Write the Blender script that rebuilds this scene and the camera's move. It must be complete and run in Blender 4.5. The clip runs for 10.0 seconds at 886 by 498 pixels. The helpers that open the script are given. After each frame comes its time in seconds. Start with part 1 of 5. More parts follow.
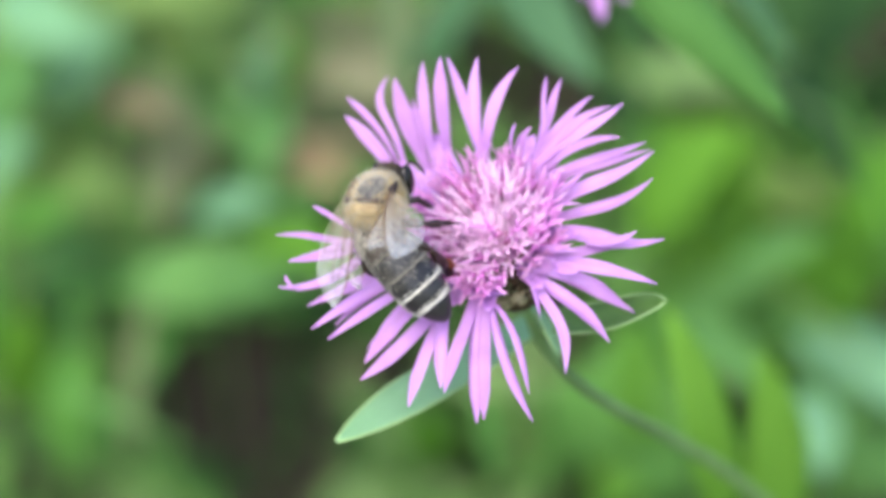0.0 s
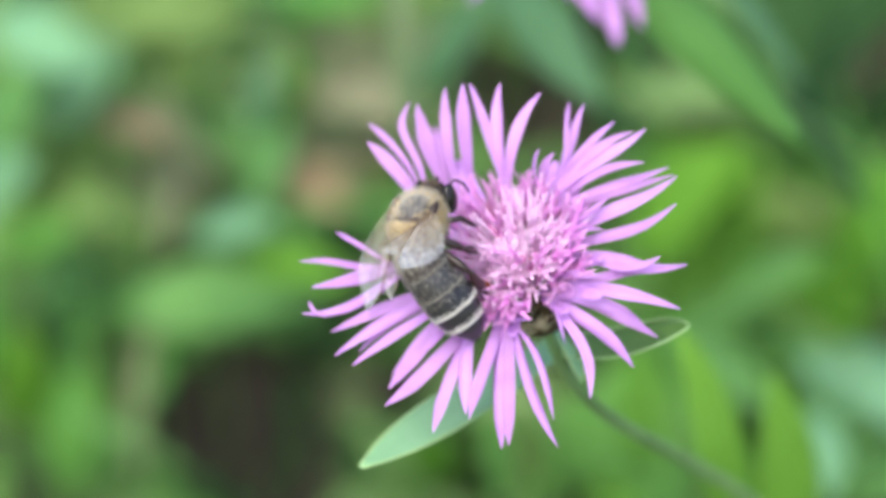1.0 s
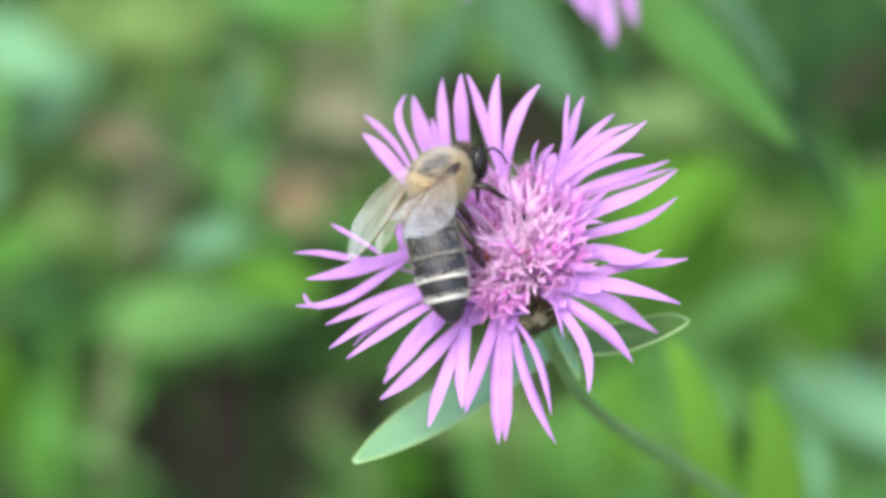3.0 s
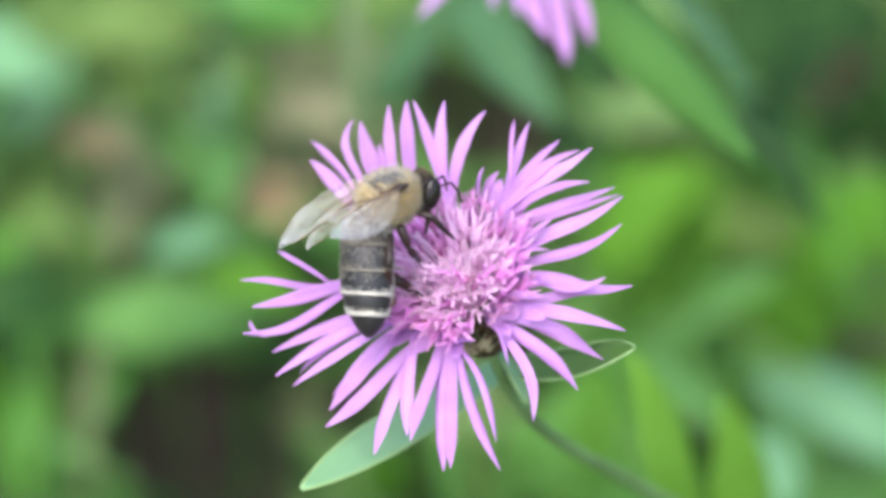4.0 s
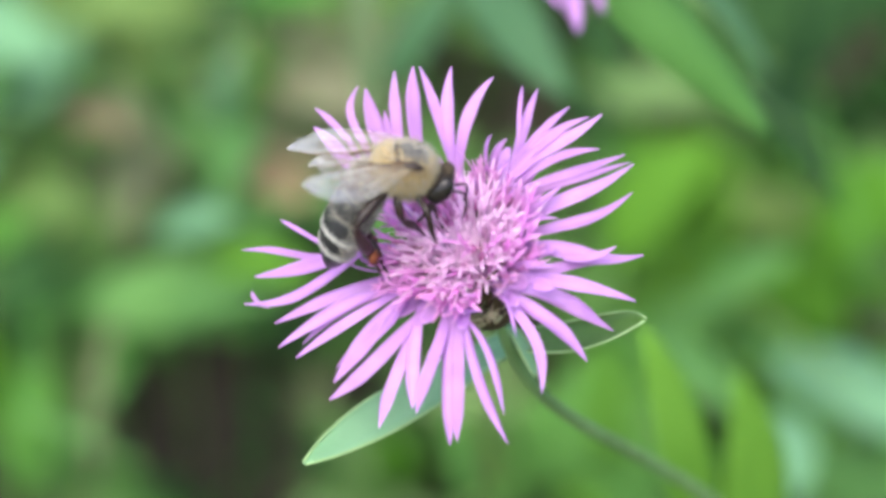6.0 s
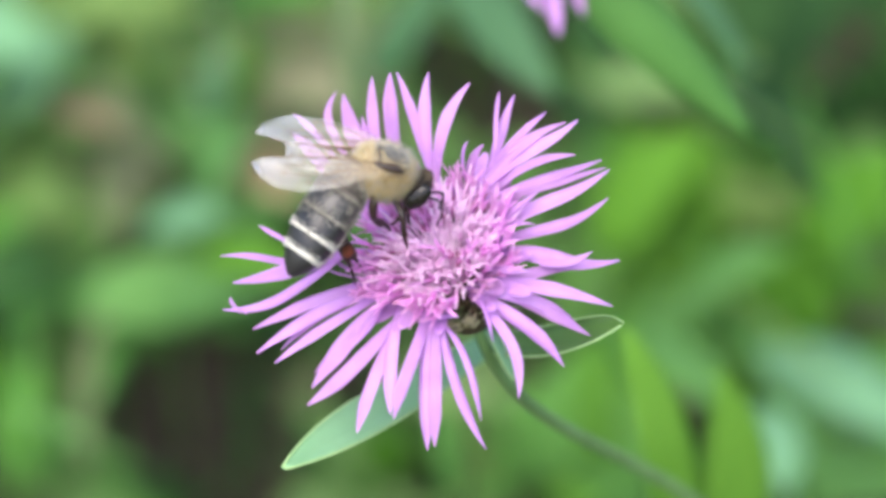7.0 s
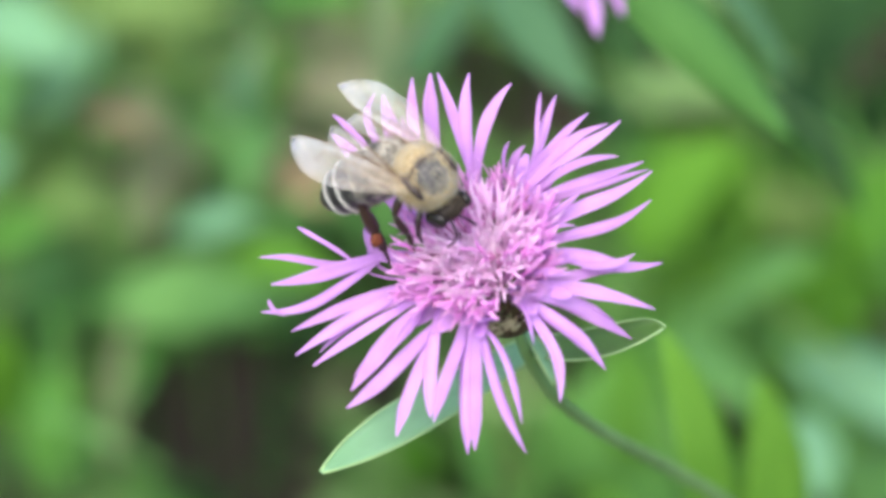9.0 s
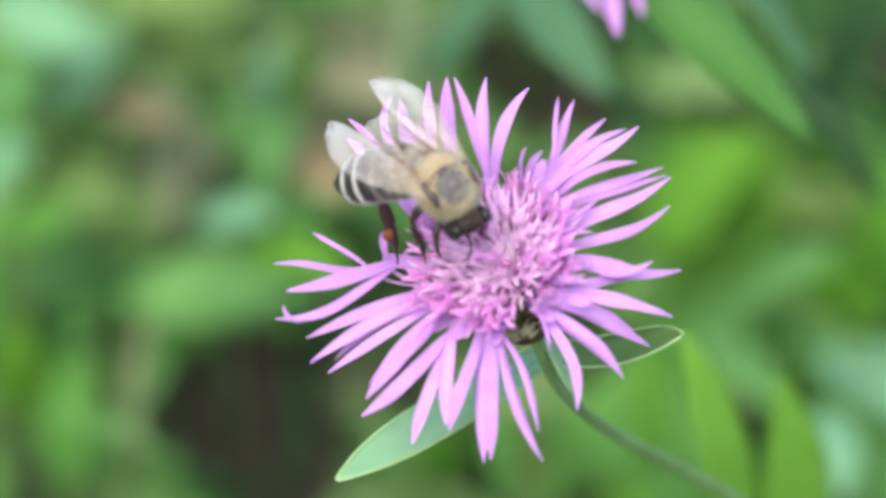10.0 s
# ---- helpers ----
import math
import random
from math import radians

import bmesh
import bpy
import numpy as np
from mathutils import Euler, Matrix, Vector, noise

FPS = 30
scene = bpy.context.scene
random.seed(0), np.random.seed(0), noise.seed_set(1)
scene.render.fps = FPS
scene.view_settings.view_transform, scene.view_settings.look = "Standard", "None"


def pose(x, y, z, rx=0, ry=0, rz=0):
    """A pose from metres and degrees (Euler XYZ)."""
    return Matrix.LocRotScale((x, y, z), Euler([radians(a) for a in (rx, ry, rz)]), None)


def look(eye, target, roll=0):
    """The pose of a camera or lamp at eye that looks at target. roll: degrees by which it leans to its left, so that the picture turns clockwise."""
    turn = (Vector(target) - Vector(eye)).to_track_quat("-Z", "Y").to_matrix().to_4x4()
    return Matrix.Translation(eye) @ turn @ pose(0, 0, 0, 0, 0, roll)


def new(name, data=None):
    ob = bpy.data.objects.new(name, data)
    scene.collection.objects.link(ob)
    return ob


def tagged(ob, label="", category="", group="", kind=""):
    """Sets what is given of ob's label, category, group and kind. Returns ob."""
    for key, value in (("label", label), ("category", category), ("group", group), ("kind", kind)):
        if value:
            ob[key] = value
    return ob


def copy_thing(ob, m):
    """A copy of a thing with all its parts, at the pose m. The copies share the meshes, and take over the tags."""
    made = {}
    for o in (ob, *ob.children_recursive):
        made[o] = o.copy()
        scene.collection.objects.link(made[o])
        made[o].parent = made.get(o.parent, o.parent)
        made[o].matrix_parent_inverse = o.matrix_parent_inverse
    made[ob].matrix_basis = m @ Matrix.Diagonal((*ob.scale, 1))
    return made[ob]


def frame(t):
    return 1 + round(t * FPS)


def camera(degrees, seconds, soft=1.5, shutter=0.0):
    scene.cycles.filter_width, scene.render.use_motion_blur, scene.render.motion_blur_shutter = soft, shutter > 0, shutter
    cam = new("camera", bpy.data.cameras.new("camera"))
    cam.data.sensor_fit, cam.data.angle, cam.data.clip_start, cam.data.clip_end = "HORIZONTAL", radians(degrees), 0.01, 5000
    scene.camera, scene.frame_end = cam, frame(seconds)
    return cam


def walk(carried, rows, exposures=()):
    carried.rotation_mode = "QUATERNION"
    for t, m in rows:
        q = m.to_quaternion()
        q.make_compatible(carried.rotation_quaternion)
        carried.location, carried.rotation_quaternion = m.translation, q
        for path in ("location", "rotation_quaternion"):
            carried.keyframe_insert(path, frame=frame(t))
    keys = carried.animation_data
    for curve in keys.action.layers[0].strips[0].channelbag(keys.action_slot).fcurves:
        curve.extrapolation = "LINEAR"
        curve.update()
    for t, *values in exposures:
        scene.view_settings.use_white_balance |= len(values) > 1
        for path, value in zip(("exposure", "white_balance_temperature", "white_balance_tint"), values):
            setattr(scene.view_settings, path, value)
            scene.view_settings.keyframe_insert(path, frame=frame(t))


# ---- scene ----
MM = 0.001
# The knapweed head nods in the air; its frame leans back with the slope of the view: x right, y up the slope, z out of it.
HEAD = pose(0, 0, 0.25, 50, 0, 0)
BASE = HEAD @ pose(0.0016, 0.00119, 0.300)
cam = camera(12.2, 10.0, soft=3.7, shutter=0.25)
cam.data.dof.use_dof = True
cam.data.dof.focus_distance = 0.298
cam.data.dof.aperture_fstop = 22
walk(cam, [
    (0, BASE @ pose(0.00024, -0.00002, 0.00529, -0.5825, 0.8245, -0.0378)),
    (0.5, BASE @ pose(-0.00261, 0.00123, 0.00569, -0.5216, 0.5669, 0.0248)),
    (1, BASE @ pose(-0.00337, 0.00083, 0.00599, -0.3826, 0.4758, -0.2041)),
    (1.5, BASE @ pose(-0.00425, -0.00097, 0.00553, -0.2447, 0.4112, -0.1244)),
    (2, BASE @ pose(-0.00576, -0.00262, 0.00540, -0.0801, 0.2759, -0.0096)),
    (2.2, BASE @ pose(-0.00664, -0.00321, 0.00369, 0.0092, 0.1509, 0.0546)),
    (3.3, BASE @ pose(-0.00666, -0.00259, 0.00080, 0.2565, -0.2113, 0.3012)),
    (3.5, BASE @ pose(-0.00527, -0.00030, 0.00161, -0.0441, -0.1493, 0.1905)),
    (4, BASE @ pose(-0.00142, 0.00127, 0.00197, -0.1975, 0.0571, 0.0912)),
    (4.5, BASE @ pose(0.00000, -0.00000, -0.00000, 0.0000, 0.0000, -0.0000)),
    (5, BASE @ pose(0.00098, 0.00180, -0.00171, -0.3725, 0.2206, -0.1354)),
    (5.5, BASE @ pose(-0.00021, 0.00032, -0.00373, -0.3606, 0.3102, -0.0350)),
    (5.7, BASE @ pose(-0.00063, -0.00073, -0.00476, -0.2928, 0.3141, 0.1201)),
    (6.8, BASE @ pose(0.00066, 0.00118, -0.00417, -0.4752, 0.3071, -0.0395)),
    (7, BASE @ pose(0.00119, 0.00120, -0.00349, -0.5405, 0.3352, -0.0665)),
    (7.5, BASE @ pose(0.00094, -0.00024, -0.00412, -0.5209, 0.3163, 0.0858)),
    (8, BASE @ pose(0.00027, -0.00082, -0.00534, -0.5249, 0.3830, 0.1101)),
    (8.5, BASE @ pose(-0.00083, -0.00092, -0.00649, -0.3667, 0.3773, 0.3027)),
    (9, BASE @ pose(-0.00018, 0.00070, -0.00657, -0.4204, 0.6356, 0.0905)),
    (9.5, BASE @ pose(-0.00133, 0.00200, -0.00805, -0.5262, 0.5629, 0.1435)),
    (10, BASE @ pose(0.00057, 0.00263, -0.00931, -0.7122, 1.0165, 0.1847)),
])

# ---- light: a bright, thinly clouded sky ----
world = bpy.data.worlds.new("sky")
scene.world = world
world.use_nodes = True
wn = world.node_tree.nodes
sky = wn.new("ShaderNodeTexSky")
sky.sky_type = "NISHITA"
sky.sun_disc = False
sky.sun_elevation = radians(58)
sky.sun_rotation = radians(200)
sky.dust_density = 3.0
wn["Background"].inputs["Strength"].default_value = 0.15
world.node_tree.links.new(sky.outputs[0], wn["Background"].inputs["Color"])
sun_data = bpy.data.lights.new("sun", "SUN")
sun_data.energy = 1.3
sun_data.angle = radians(45)
sun_data.color = (1.0, 0.975, 0.945)
sun = new("sun", sun_data)
sun.matrix_world = look((-0.35, -0.45, 1.3), (0, 0, 0))
scene.view_settings.exposure = 1.24


# ---- materials ----
def material(name, colour, rough=0.6, second=None, scale=300.0, bump=0.0, translucent=0.0, sheen=0.0, coat=0.0, spread=0.0, detail=4.0, stretch=None, spec=0.4):
    """A procedural surface: two colours mixed by noise at two scales, each piece a little different from the next."""
    m = bpy.data.materials.new(name)
    m.use_nodes = True
    nt = m.node_tree
    n, l = nt.nodes, nt.links
    b = n["Principled BSDF"]
    b.inputs["Roughness"].default_value = rough
    b.inputs["Specular IOR Level"].default_value = spec
    b.inputs["Sheen Weight"].default_value = sheen
    b.inputs["Coat Weight"].default_value = coat
    tc = n.new("ShaderNodeTexCoord")
    mp = n.new("ShaderNodeMapping")
    l.new(tc.outputs["Object"], mp.inputs["Vector"])
    if stretch:
        mp.inputs["Scale"].default_value = stretch
    fine = n.new("ShaderNodeTexNoise")
    fine.inputs["Scale"].default_value = scale
    fine.inputs["Detail"].default_value = detail
    big = n.new("ShaderNodeTexNoise")
    big.inputs["Scale"].default_value = scale * 0.18
    l.new(mp.outputs[0], fine.inputs["Vector"])
    l.new(mp.outputs[0], big.inputs["Vector"])
    add = n.new("ShaderNodeMath")
    add.operation = "ADD"
    l.new(fine.outputs["Fac"], add.inputs[0])
    l.new(big.outputs["Fac"], add.inputs[1])
    rng = n.new("ShaderNodeMapRange")
    rng.inputs["From Min"].default_value, rng.inputs["From Max"].default_value = 0.7, 1.3
    l.new(add.outputs[0], rng.inputs["Value"])
    mix = n.new("ShaderNodeMix")
    mix.data_type = "RGBA"
    mix.inputs["A"].default_value = (*colour, 1)
    mix.inputs["B"].default_value = (*(second or [c * 0.7 for c in colour]), 1)
    l.new(rng.outputs[0], mix.inputs["Factor"])
    out = mix.outputs["Result"]
    if spread:
        info = n.new("ShaderNodeObjectInfo")
        hue = n.new("ShaderNodeHueSaturation")
        val = n.new("ShaderNodeMapRange")
        val.inputs["To Min"].default_value, val.inputs["To Max"].default_value = 1 - spread, 1 + spread
        l.new(info.outputs["Random"], val.inputs["Value"])
        l.new(val.outputs[0], hue.inputs["Value"])
        hv = n.new("ShaderNodeMapRange")
        hv.inputs["To Min"].default_value, hv.inputs["To Max"].default_value = 0.5 + spread * 0.05, 0.5 - spread * 0.05
        l.new(info.outputs["Random"], hv.inputs["Value"])
        l.new(hv.outputs[0], hue.inputs["Hue"])
        l.new(out, hue.inputs["Color"])
        out = hue.outputs["Color"]
    l.new(out, b.inputs["Base Color"])
    if bump:
        bp = n.new("ShaderNodeBump")
        bp.inputs["Strength"].default_value = bump
        bp.inputs["Distance"].default_value = 0.0002
        l.new(fine.outputs["Fac"], bp.inputs["Height"])
        l.new(bp.outputs[0], b.inputs["Normal"])
    if translucent:
        tr = n.new("ShaderNodeBsdfTranslucent")
        l.new(out, tr.inputs["Color"])
        ms = n.new("ShaderNodeMixShader")
        ms.inputs[0].default_value = translucent
        l.new(b.outputs[0], ms.inputs[1])
        l.new(tr.outputs[0], ms.inputs[2])
        l.new(ms.outputs[0], n["Material Output"].inputs["Surface"])
    return m


PETAL = material("petal_lilac", (0.71, 0.395, 0.78), 0.5, (0.59, 0.30, 0.70), 500, 0.35, 0.42, spread=0.13)
FLORET = material("floret_pink", (0.92, 0.58, 0.87), 0.75, (0.85, 0.46, 0.81), 1500, 0, 0.6, spread=0.14, spec=0.15)
FLORET_PALE = material("floret_pale", (0.96, 0.80, 0.93), 0.75, (0.94, 0.70, 0.90), 1500, 0, 0.6, spread=0.08, spec=0.15)
FLORET_DARK = material("anther_purple", (0.40, 0.11, 0.27), 0.6, (0.62, 0.27, 0.48), 1500, spread=0.3)
BRACT = material("bract_brown", (0.12, 0.075, 0.035), 0.7, (0.04, 0.027, 0.017), 1200, 0.4, spread=0.3)
BRACT_TAN = material("bract_tan", (0.52, 0.46, 0.30), 0.7, (0.34, 0.28, 0.16), 1200, 0.3, spread=0.2)
BRACT_GREEN = material("bract_green", (0.22, 0.26, 0.11), 0.7, (0.12, 0.14, 0.06), 1200, 0.4, spread=0.2)
STEM = material("stem_green", (0.21, 0.36, 0.13), 0.6, (0.14, 0.25, 0.08), 700, 0.5, stretch=(1, 1, 0.15))
LEAF = material("leaf_grey_green", (0.31, 0.57, 0.31), 0.5, (0.25, 0.49, 0.25), 400, 0.5, 0.35)
# darker copy of LEAF: the shade on one leaf's face is put into its colour
LEAF_SHADE = material("leaf_shade_green", (0.15, 0.30, 0.07), 0.5, (0.11, 0.24, 0.05), 400, 0.5, 0.35)
LEAF_RIM = material("leaf_rim", (0.36, 0.54, 0.24), 0.6, (0.28, 0.45, 0.18), 600, 0.2)
HERB = {
    "green": material("herb_green", (0.11, 0.31, 0.055), 0.65, (0.07, 0.22, 0.035), 120, 0.3, 0.3, spec=0.15, spread=0.15),
    "bright": material("herb_bright", (0.165, 0.38, 0.048), 0.7, (0.125, 0.31, 0.035), 120, 0.3, 0.3, spec=0.15, spread=0.15),
    "pale": material("herb_pale", (0.21, 0.43, 0.22), 0.6, (0.16, 0.35, 0.17), 120, 0.3, 0.3, spec=0.15, spread=0.1),
    "olive": material("herb_olive", (0.19, 0.31, 0.085), 0.7, (0.14, 0.24, 0.06), 120, 0.3, 0.3, spec=0.15, spread=0.15),
    "lime": material("herb_lime", (0.19, 0.42, 0.05), 0.6, (0.145, 0.345, 0.035), 120, 0.3, 0.35, spec=0.2, spread=0.05),
    "sage": material("herb_sage", (0.15, 0.34, 0.095), 0.65, (0.115, 0.28, 0.07), 120, 0.3, 0.3, spec=0.15, spread=0.1),
    "straw": material("herb_straw", (0.30, 0.30, 0.165), 0.75, (0.22, 0.22, 0.115), 120, 0.3, 0.2, spec=0.15, spread=0.1),
    "fresh": material("herb_pointed", (0.165, 0.385, 0.09), 0.6, (0.12, 0.305, 0.065), 120, 0.3, 0.3, spec=0.2, spread=0.05),
    "sage2": material("herb_fresh", (0.195, 0.45, 0.10), 0.6, (0.14, 0.36, 0.07), 120, 0.3, 0.3, spec=0.2, spread=0.05),
    "grey": material("herb_grey", (0.20, 0.28, 0.14), 0.7, (0.15, 0.23, 0.10), 120, 0.3, 0.3, spec=0.15, spread=0.15),
    "blue": material("herb_blue", (0.10, 0.225, 0.10), 0.6, (0.07, 0.17, 0.07), 120, 0.3, 0.3, spec=0.15, spread=0.1),
    "green2": material("herb_mid", (0.115, 0.30, 0.03), 0.7, (0.09, 0.25, 0.02), 120, 0.3, 0.3, spec=0.15, spread=0.1),
    # near-black green: the shade beneath the plants is put into this leaf colour
    "dark": material("herb_shade_dark", (0.032, 0.088, 0.021), 0.7, (0.019, 0.058, 0.014), 120, 0.3, 0.2, spec=0.15, spread=0.15),
    "dry": material("herb_dry", (0.24, 0.185, 0.105), 0.8, (0.17, 0.13, 0.07), 120, 0.4, 0.2, spec=0.15, spread=0.15),
    "drygreen": material("herb_dry_green", (0.20, 0.23, 0.11), 0.75, (0.14, 0.16, 0.08), 120, 0.4, 0.2, spec=0.15, spread=0.15),
    "red": material("herb_red", (0.34, 0.235, 0.135), 0.7, (0.27, 0.21, 0.11), 120, 0.4, 0.2, spec=0.15, spread=0.15),
}
SOIL = material("soil", (0.084, 0.068, 0.047), 0.95, (0.041, 0.032, 0.023), 90, 0.8)


def turf_over(m):
    """Short turf on the soil, patchy, closing up away from the bare places among the herbs."""
    n, l = m.node_tree.nodes, m.node_tree.links
    mix = next(k for k in n if k.bl_idname == "ShaderNodeMix")
    tc = next(k for k in n if k.bl_idname == "ShaderNodeTexCoord")
    b = n["Principled BSDF"]
    away = n.new("ShaderNodeVectorMath")
    away.operation = "LENGTH"
    l.new(tc.outputs["Object"], away.inputs[0])
    far = n.new("ShaderNodeMapRange")
    far.inputs["From Min"].default_value, far.inputs["From Max"].default_value = 0.5, 0.8
    far.inputs["To Min"].default_value, far.inputs["To Max"].default_value = -0.6, 0.75
    l.new(away.outputs["Value"], far.inputs["Value"])
    patch = n.new("ShaderNodeTexNoise")
    patch.inputs["Scale"].default_value = 3.0
    patch.inputs["Detail"].default_value = 8
    l.new(tc.outputs["Object"], patch.inputs["Vector"])
    add = n.new("ShaderNodeMath")
    add.use_clamp = True
    l.new(far.outputs[0], add.inputs[0])
    l.new(patch.outputs["Fac"], add.inputs[1])
    blades = n.new("ShaderNodeTexNoise")
    blades.inputs["Scale"].default_value = 60
    blades.inputs["Detail"].default_value = 6
    l.new(tc.outputs["Object"], blades.inputs["Vector"])
    ramp = n.new("ShaderNodeValToRGB")
    ramp.color_ramp.elements[0].position, ramp.color_ramp.elements[1].position = 0.35, 0.65
    ramp.color_ramp.elements[0].color = (0.03, 0.075, 0.015, 1)
    ramp.color_ramp.elements[1].color = (0.10, 0.20, 0.045, 1)
    l.new(blades.outputs["Fac"], ramp.inputs[0])
    over = n.new("ShaderNodeMix")
    over.data_type = "RGBA"
    l.new(add.outputs[0], over.inputs["Factor"])
    l.new(mix.outputs["Result"], over.inputs["A"])
    l.new(ramp.outputs[0], over.inputs["B"])
    l.new(over.outputs["Result"], b.inputs["Base Color"])


turf_over(SOIL)


def carpet_material(name, dark, mid, light):
    """Leaves by the thousand, each with a green of its own."""
    m = material(name, mid, 0.55, [c * 0.75 for c in mid], 150, 0.2, 0.3)
    n, l = m.node_tree.nodes, m.node_tree.links
    geo = n.new("ShaderNodeNewGeometry")
    ramp = n.new("ShaderNodeValToRGB")
    ramp.color_ramp.elements[0].color = (*dark, 1)
    ramp.color_ramp.elements[1].color = (*light, 1)
    e = ramp.color_ramp.elements.new(0.5)
    e.color = (*mid, 1)
    l.new(geo.outputs["Random Per Island"], ramp.inputs[0])
    mix = next(k for k in n if k.bl_idname == "ShaderNodeMix")
    l.new(ramp.outputs[0], mix.inputs["A"])
    mul = n.new("ShaderNodeMix")
    mul.data_type, mul.blend_type = "RGBA", "MULTIPLY"
    mul.inputs["Factor"].default_value = 1
    mul.inputs["B"].default_value = (0.72, 0.75, 0.7, 1)
    l.new(ramp.outputs[0], mul.inputs["A"])
    l.new(mul.outputs["Result"], mix.inputs["B"])
    return m


CARPET = carpet_material("carpet_leaves", (0.10, 0.25, 0.045), (0.17, 0.37, 0.07), (0.27, 0.44, 0.15))
GRASS = material("grass_blades", (0.16, 0.33, 0.07), 0.6, (0.11, 0.24, 0.05), 60, 0.0, 0.25)
FUR = material("fur_tan", (0.68, 0.56, 0.315), 0.85, (0.44, 0.335, 0.155), 900, 0, 0.15, sheen=0.3)
FUR_GREY = material("fur_grey", (0.60, 0.56, 0.46), 0.85, (0.42, 0.38, 0.30), 900, 0, 0.15, sheen=0.3)
FUR_HEAD = material("fur_head", (0.15, 0.115, 0.07), 0.85, (0.07, 0.05, 0.03), 900, 0, 0.1)
CHITIN = material("chitin_dark", (0.012, 0.009, 0.008), 0.5, (0.022, 0.016, 0.011), 700, 0.3, spec=0.18)
FELT = material("felt_tan", (0.40, 0.31, 0.18), 0.95, (0.22, 0.15, 0.07), 700, 0.5)
SCUTUM = material("scutum", (0.055, 0.054, 0.055), 0.5, (0.04, 0.036, 0.032), 1500, 0.3, sheen=0.35)
CHITIN_BROWN = material("chitin_brown", (0.040, 0.018, 0.012), 0.4, (0.020, 0.010, 0.007), 700, 0.3, spec=0.5)
TERGITE = material("tergite", (0.015, 0.014, 0.016), 0.36, (0.034, 0.032, 0.033), 900, 0.35, spec=0.55)
TERGITE_DIM = material("tergite_dim", (0.030, 0.027, 0.026), 0.42, (0.048, 0.042, 0.038), 900, 0.35, spec=0.7)
LEG = material("leg_brown", (0.034, 0.017, 0.010), 0.4, (0.015, 0.008, 0.006), 700, 0.3, spec=0.5)
TERGITE_BROWN = material("tergite_brown", (0.062, 0.046, 0.034), 0.5, (0.036, 0.029, 0.022), 1200, 0.3, sheen=0.15)
BAND_GREY = material("hair_band_grey", (0.36, 0.33, 0.28), 0.9, (0.25, 0.23, 0.19), 2500, 0.4)
BAND = material("hair_band", (0.74, 0.71, 0.64), 0.9, (0.60, 0.57, 0.50), 2500, 0.4, sheen=0.3)
EYE = material("eye", (0.008, 0.007, 0.007), 0.27, (0.016, 0.012, 0.010), 3000, 0.1, spec=0.4)
POLLEN = material("pollen", (0.24, 0.06, 0.018), 0.8, (0.11, 0.028, 0.010), 3000, 0.8)
VEIN = material("wing_vein", (0.17, 0.10, 0.045), 0.5, (0.10, 0.06, 0.03), 500)


def wing_material():
    """A clear membrane, amber near the root and milky towards the tip."""
    m = bpy.data.materials.new("wing_membrane")
    m.use_nodes = True
    n, l = m.node_tree.nodes, m.node_tree.links
    b = n["Principled BSDF"]
    b.inputs["Roughness"].default_value = 0.3
    tc = n.new("ShaderNodeTexCoord")
    xyz = n.new("ShaderNodeSeparateXYZ")
    l.new(tc.outputs["Object"], xyz.inputs[0])
    along = n.new("ShaderNodeMapRange")
    along.inputs["From Min"].default_value, along.inputs["From Max"].default_value = -0.0005, -0.0080
    l.new(xyz.outputs["X"], along.inputs["Value"])
    mix = n.new("ShaderNodeMix")
    mix.data_type = "RGBA"
    mix.inputs["A"].default_value = (0.52, 0.40, 0.24, 1)
    mix.inputs["B"].default_value = (0.66, 0.66, 0.67, 1)
    l.new(along.outputs[0], mix.inputs["Factor"])
    l.new(mix.outputs["Result"], b.inputs["Base Color"])
    tr = n.new("ShaderNodeBsdfTransparent")
    noise_tex = n.new("ShaderNodeTexNoise")
    noise_tex.inputs["Scale"].default_value = 900
    noise_tex.inputs["Detail"].default_value = 5
    streak = n.new("ShaderNodeMapping")
    streak.inputs["Scale"].default_value = (0.3, 1, 1)
    l.new(tc.outputs["Object"], streak.inputs["Vector"])
    l.new(streak.outputs[0], noise_tex.inputs["Vector"])
    rng = n.new("ShaderNodeMapRange")
    rng.inputs["From Min"].default_value, rng.inputs["From Max"].default_value = 0.3, 0.7
    rng.inputs["To Min"].default_value, rng.inputs["To Max"].default_value = 0.08, 0.26
    ms = n.new("ShaderNodeMixShader")
    l.new(noise_tex.outputs["Fac"], rng.inputs["Value"])
    l.new(rng.outputs[0], ms.inputs[0])
    l.new(tr.outputs[0], ms.inputs[1])
    l.new(b.outputs[0], ms.inputs[2])
    l.new(ms.outputs[0], n["Material Output"].inputs["Surface"])
    return m


WING = wing_material()


# ---- mesh helpers; lengths in millimetres in the thing's own space ----
def mesh_of(name, verts, faces, mat, smooth=True):
    me = bpy.data.meshes.new(name)
    me.from_pydata([tuple(c * MM for c in v) for v in verts], [], faces)
    me.materials.append(mat)
    if smooth:
        me.polygons.foreach_set("use_smooth", [True] * len(me.polygons))
    me.update()
    return me


def part(name, me, parent, label="", m=None):
    ob = new(name, me)
    ob.parent = parent
    if m is not None:
        ob.matrix_basis = m
    if label:
        tagged(ob, label)
    return ob


def thing(name, m, label, category, group="", kind=""):
    ob = new(name)
    ob.matrix_world = m
    ob.empty_display_size = 0.005
    return tagged(ob, label, category, group, kind)


def bez(a, b, c, d, t):
    s = 1 - t
    return a * s ** 3 + b * 3 * s * s * t + c * 3 * s * t * t + d * t ** 3


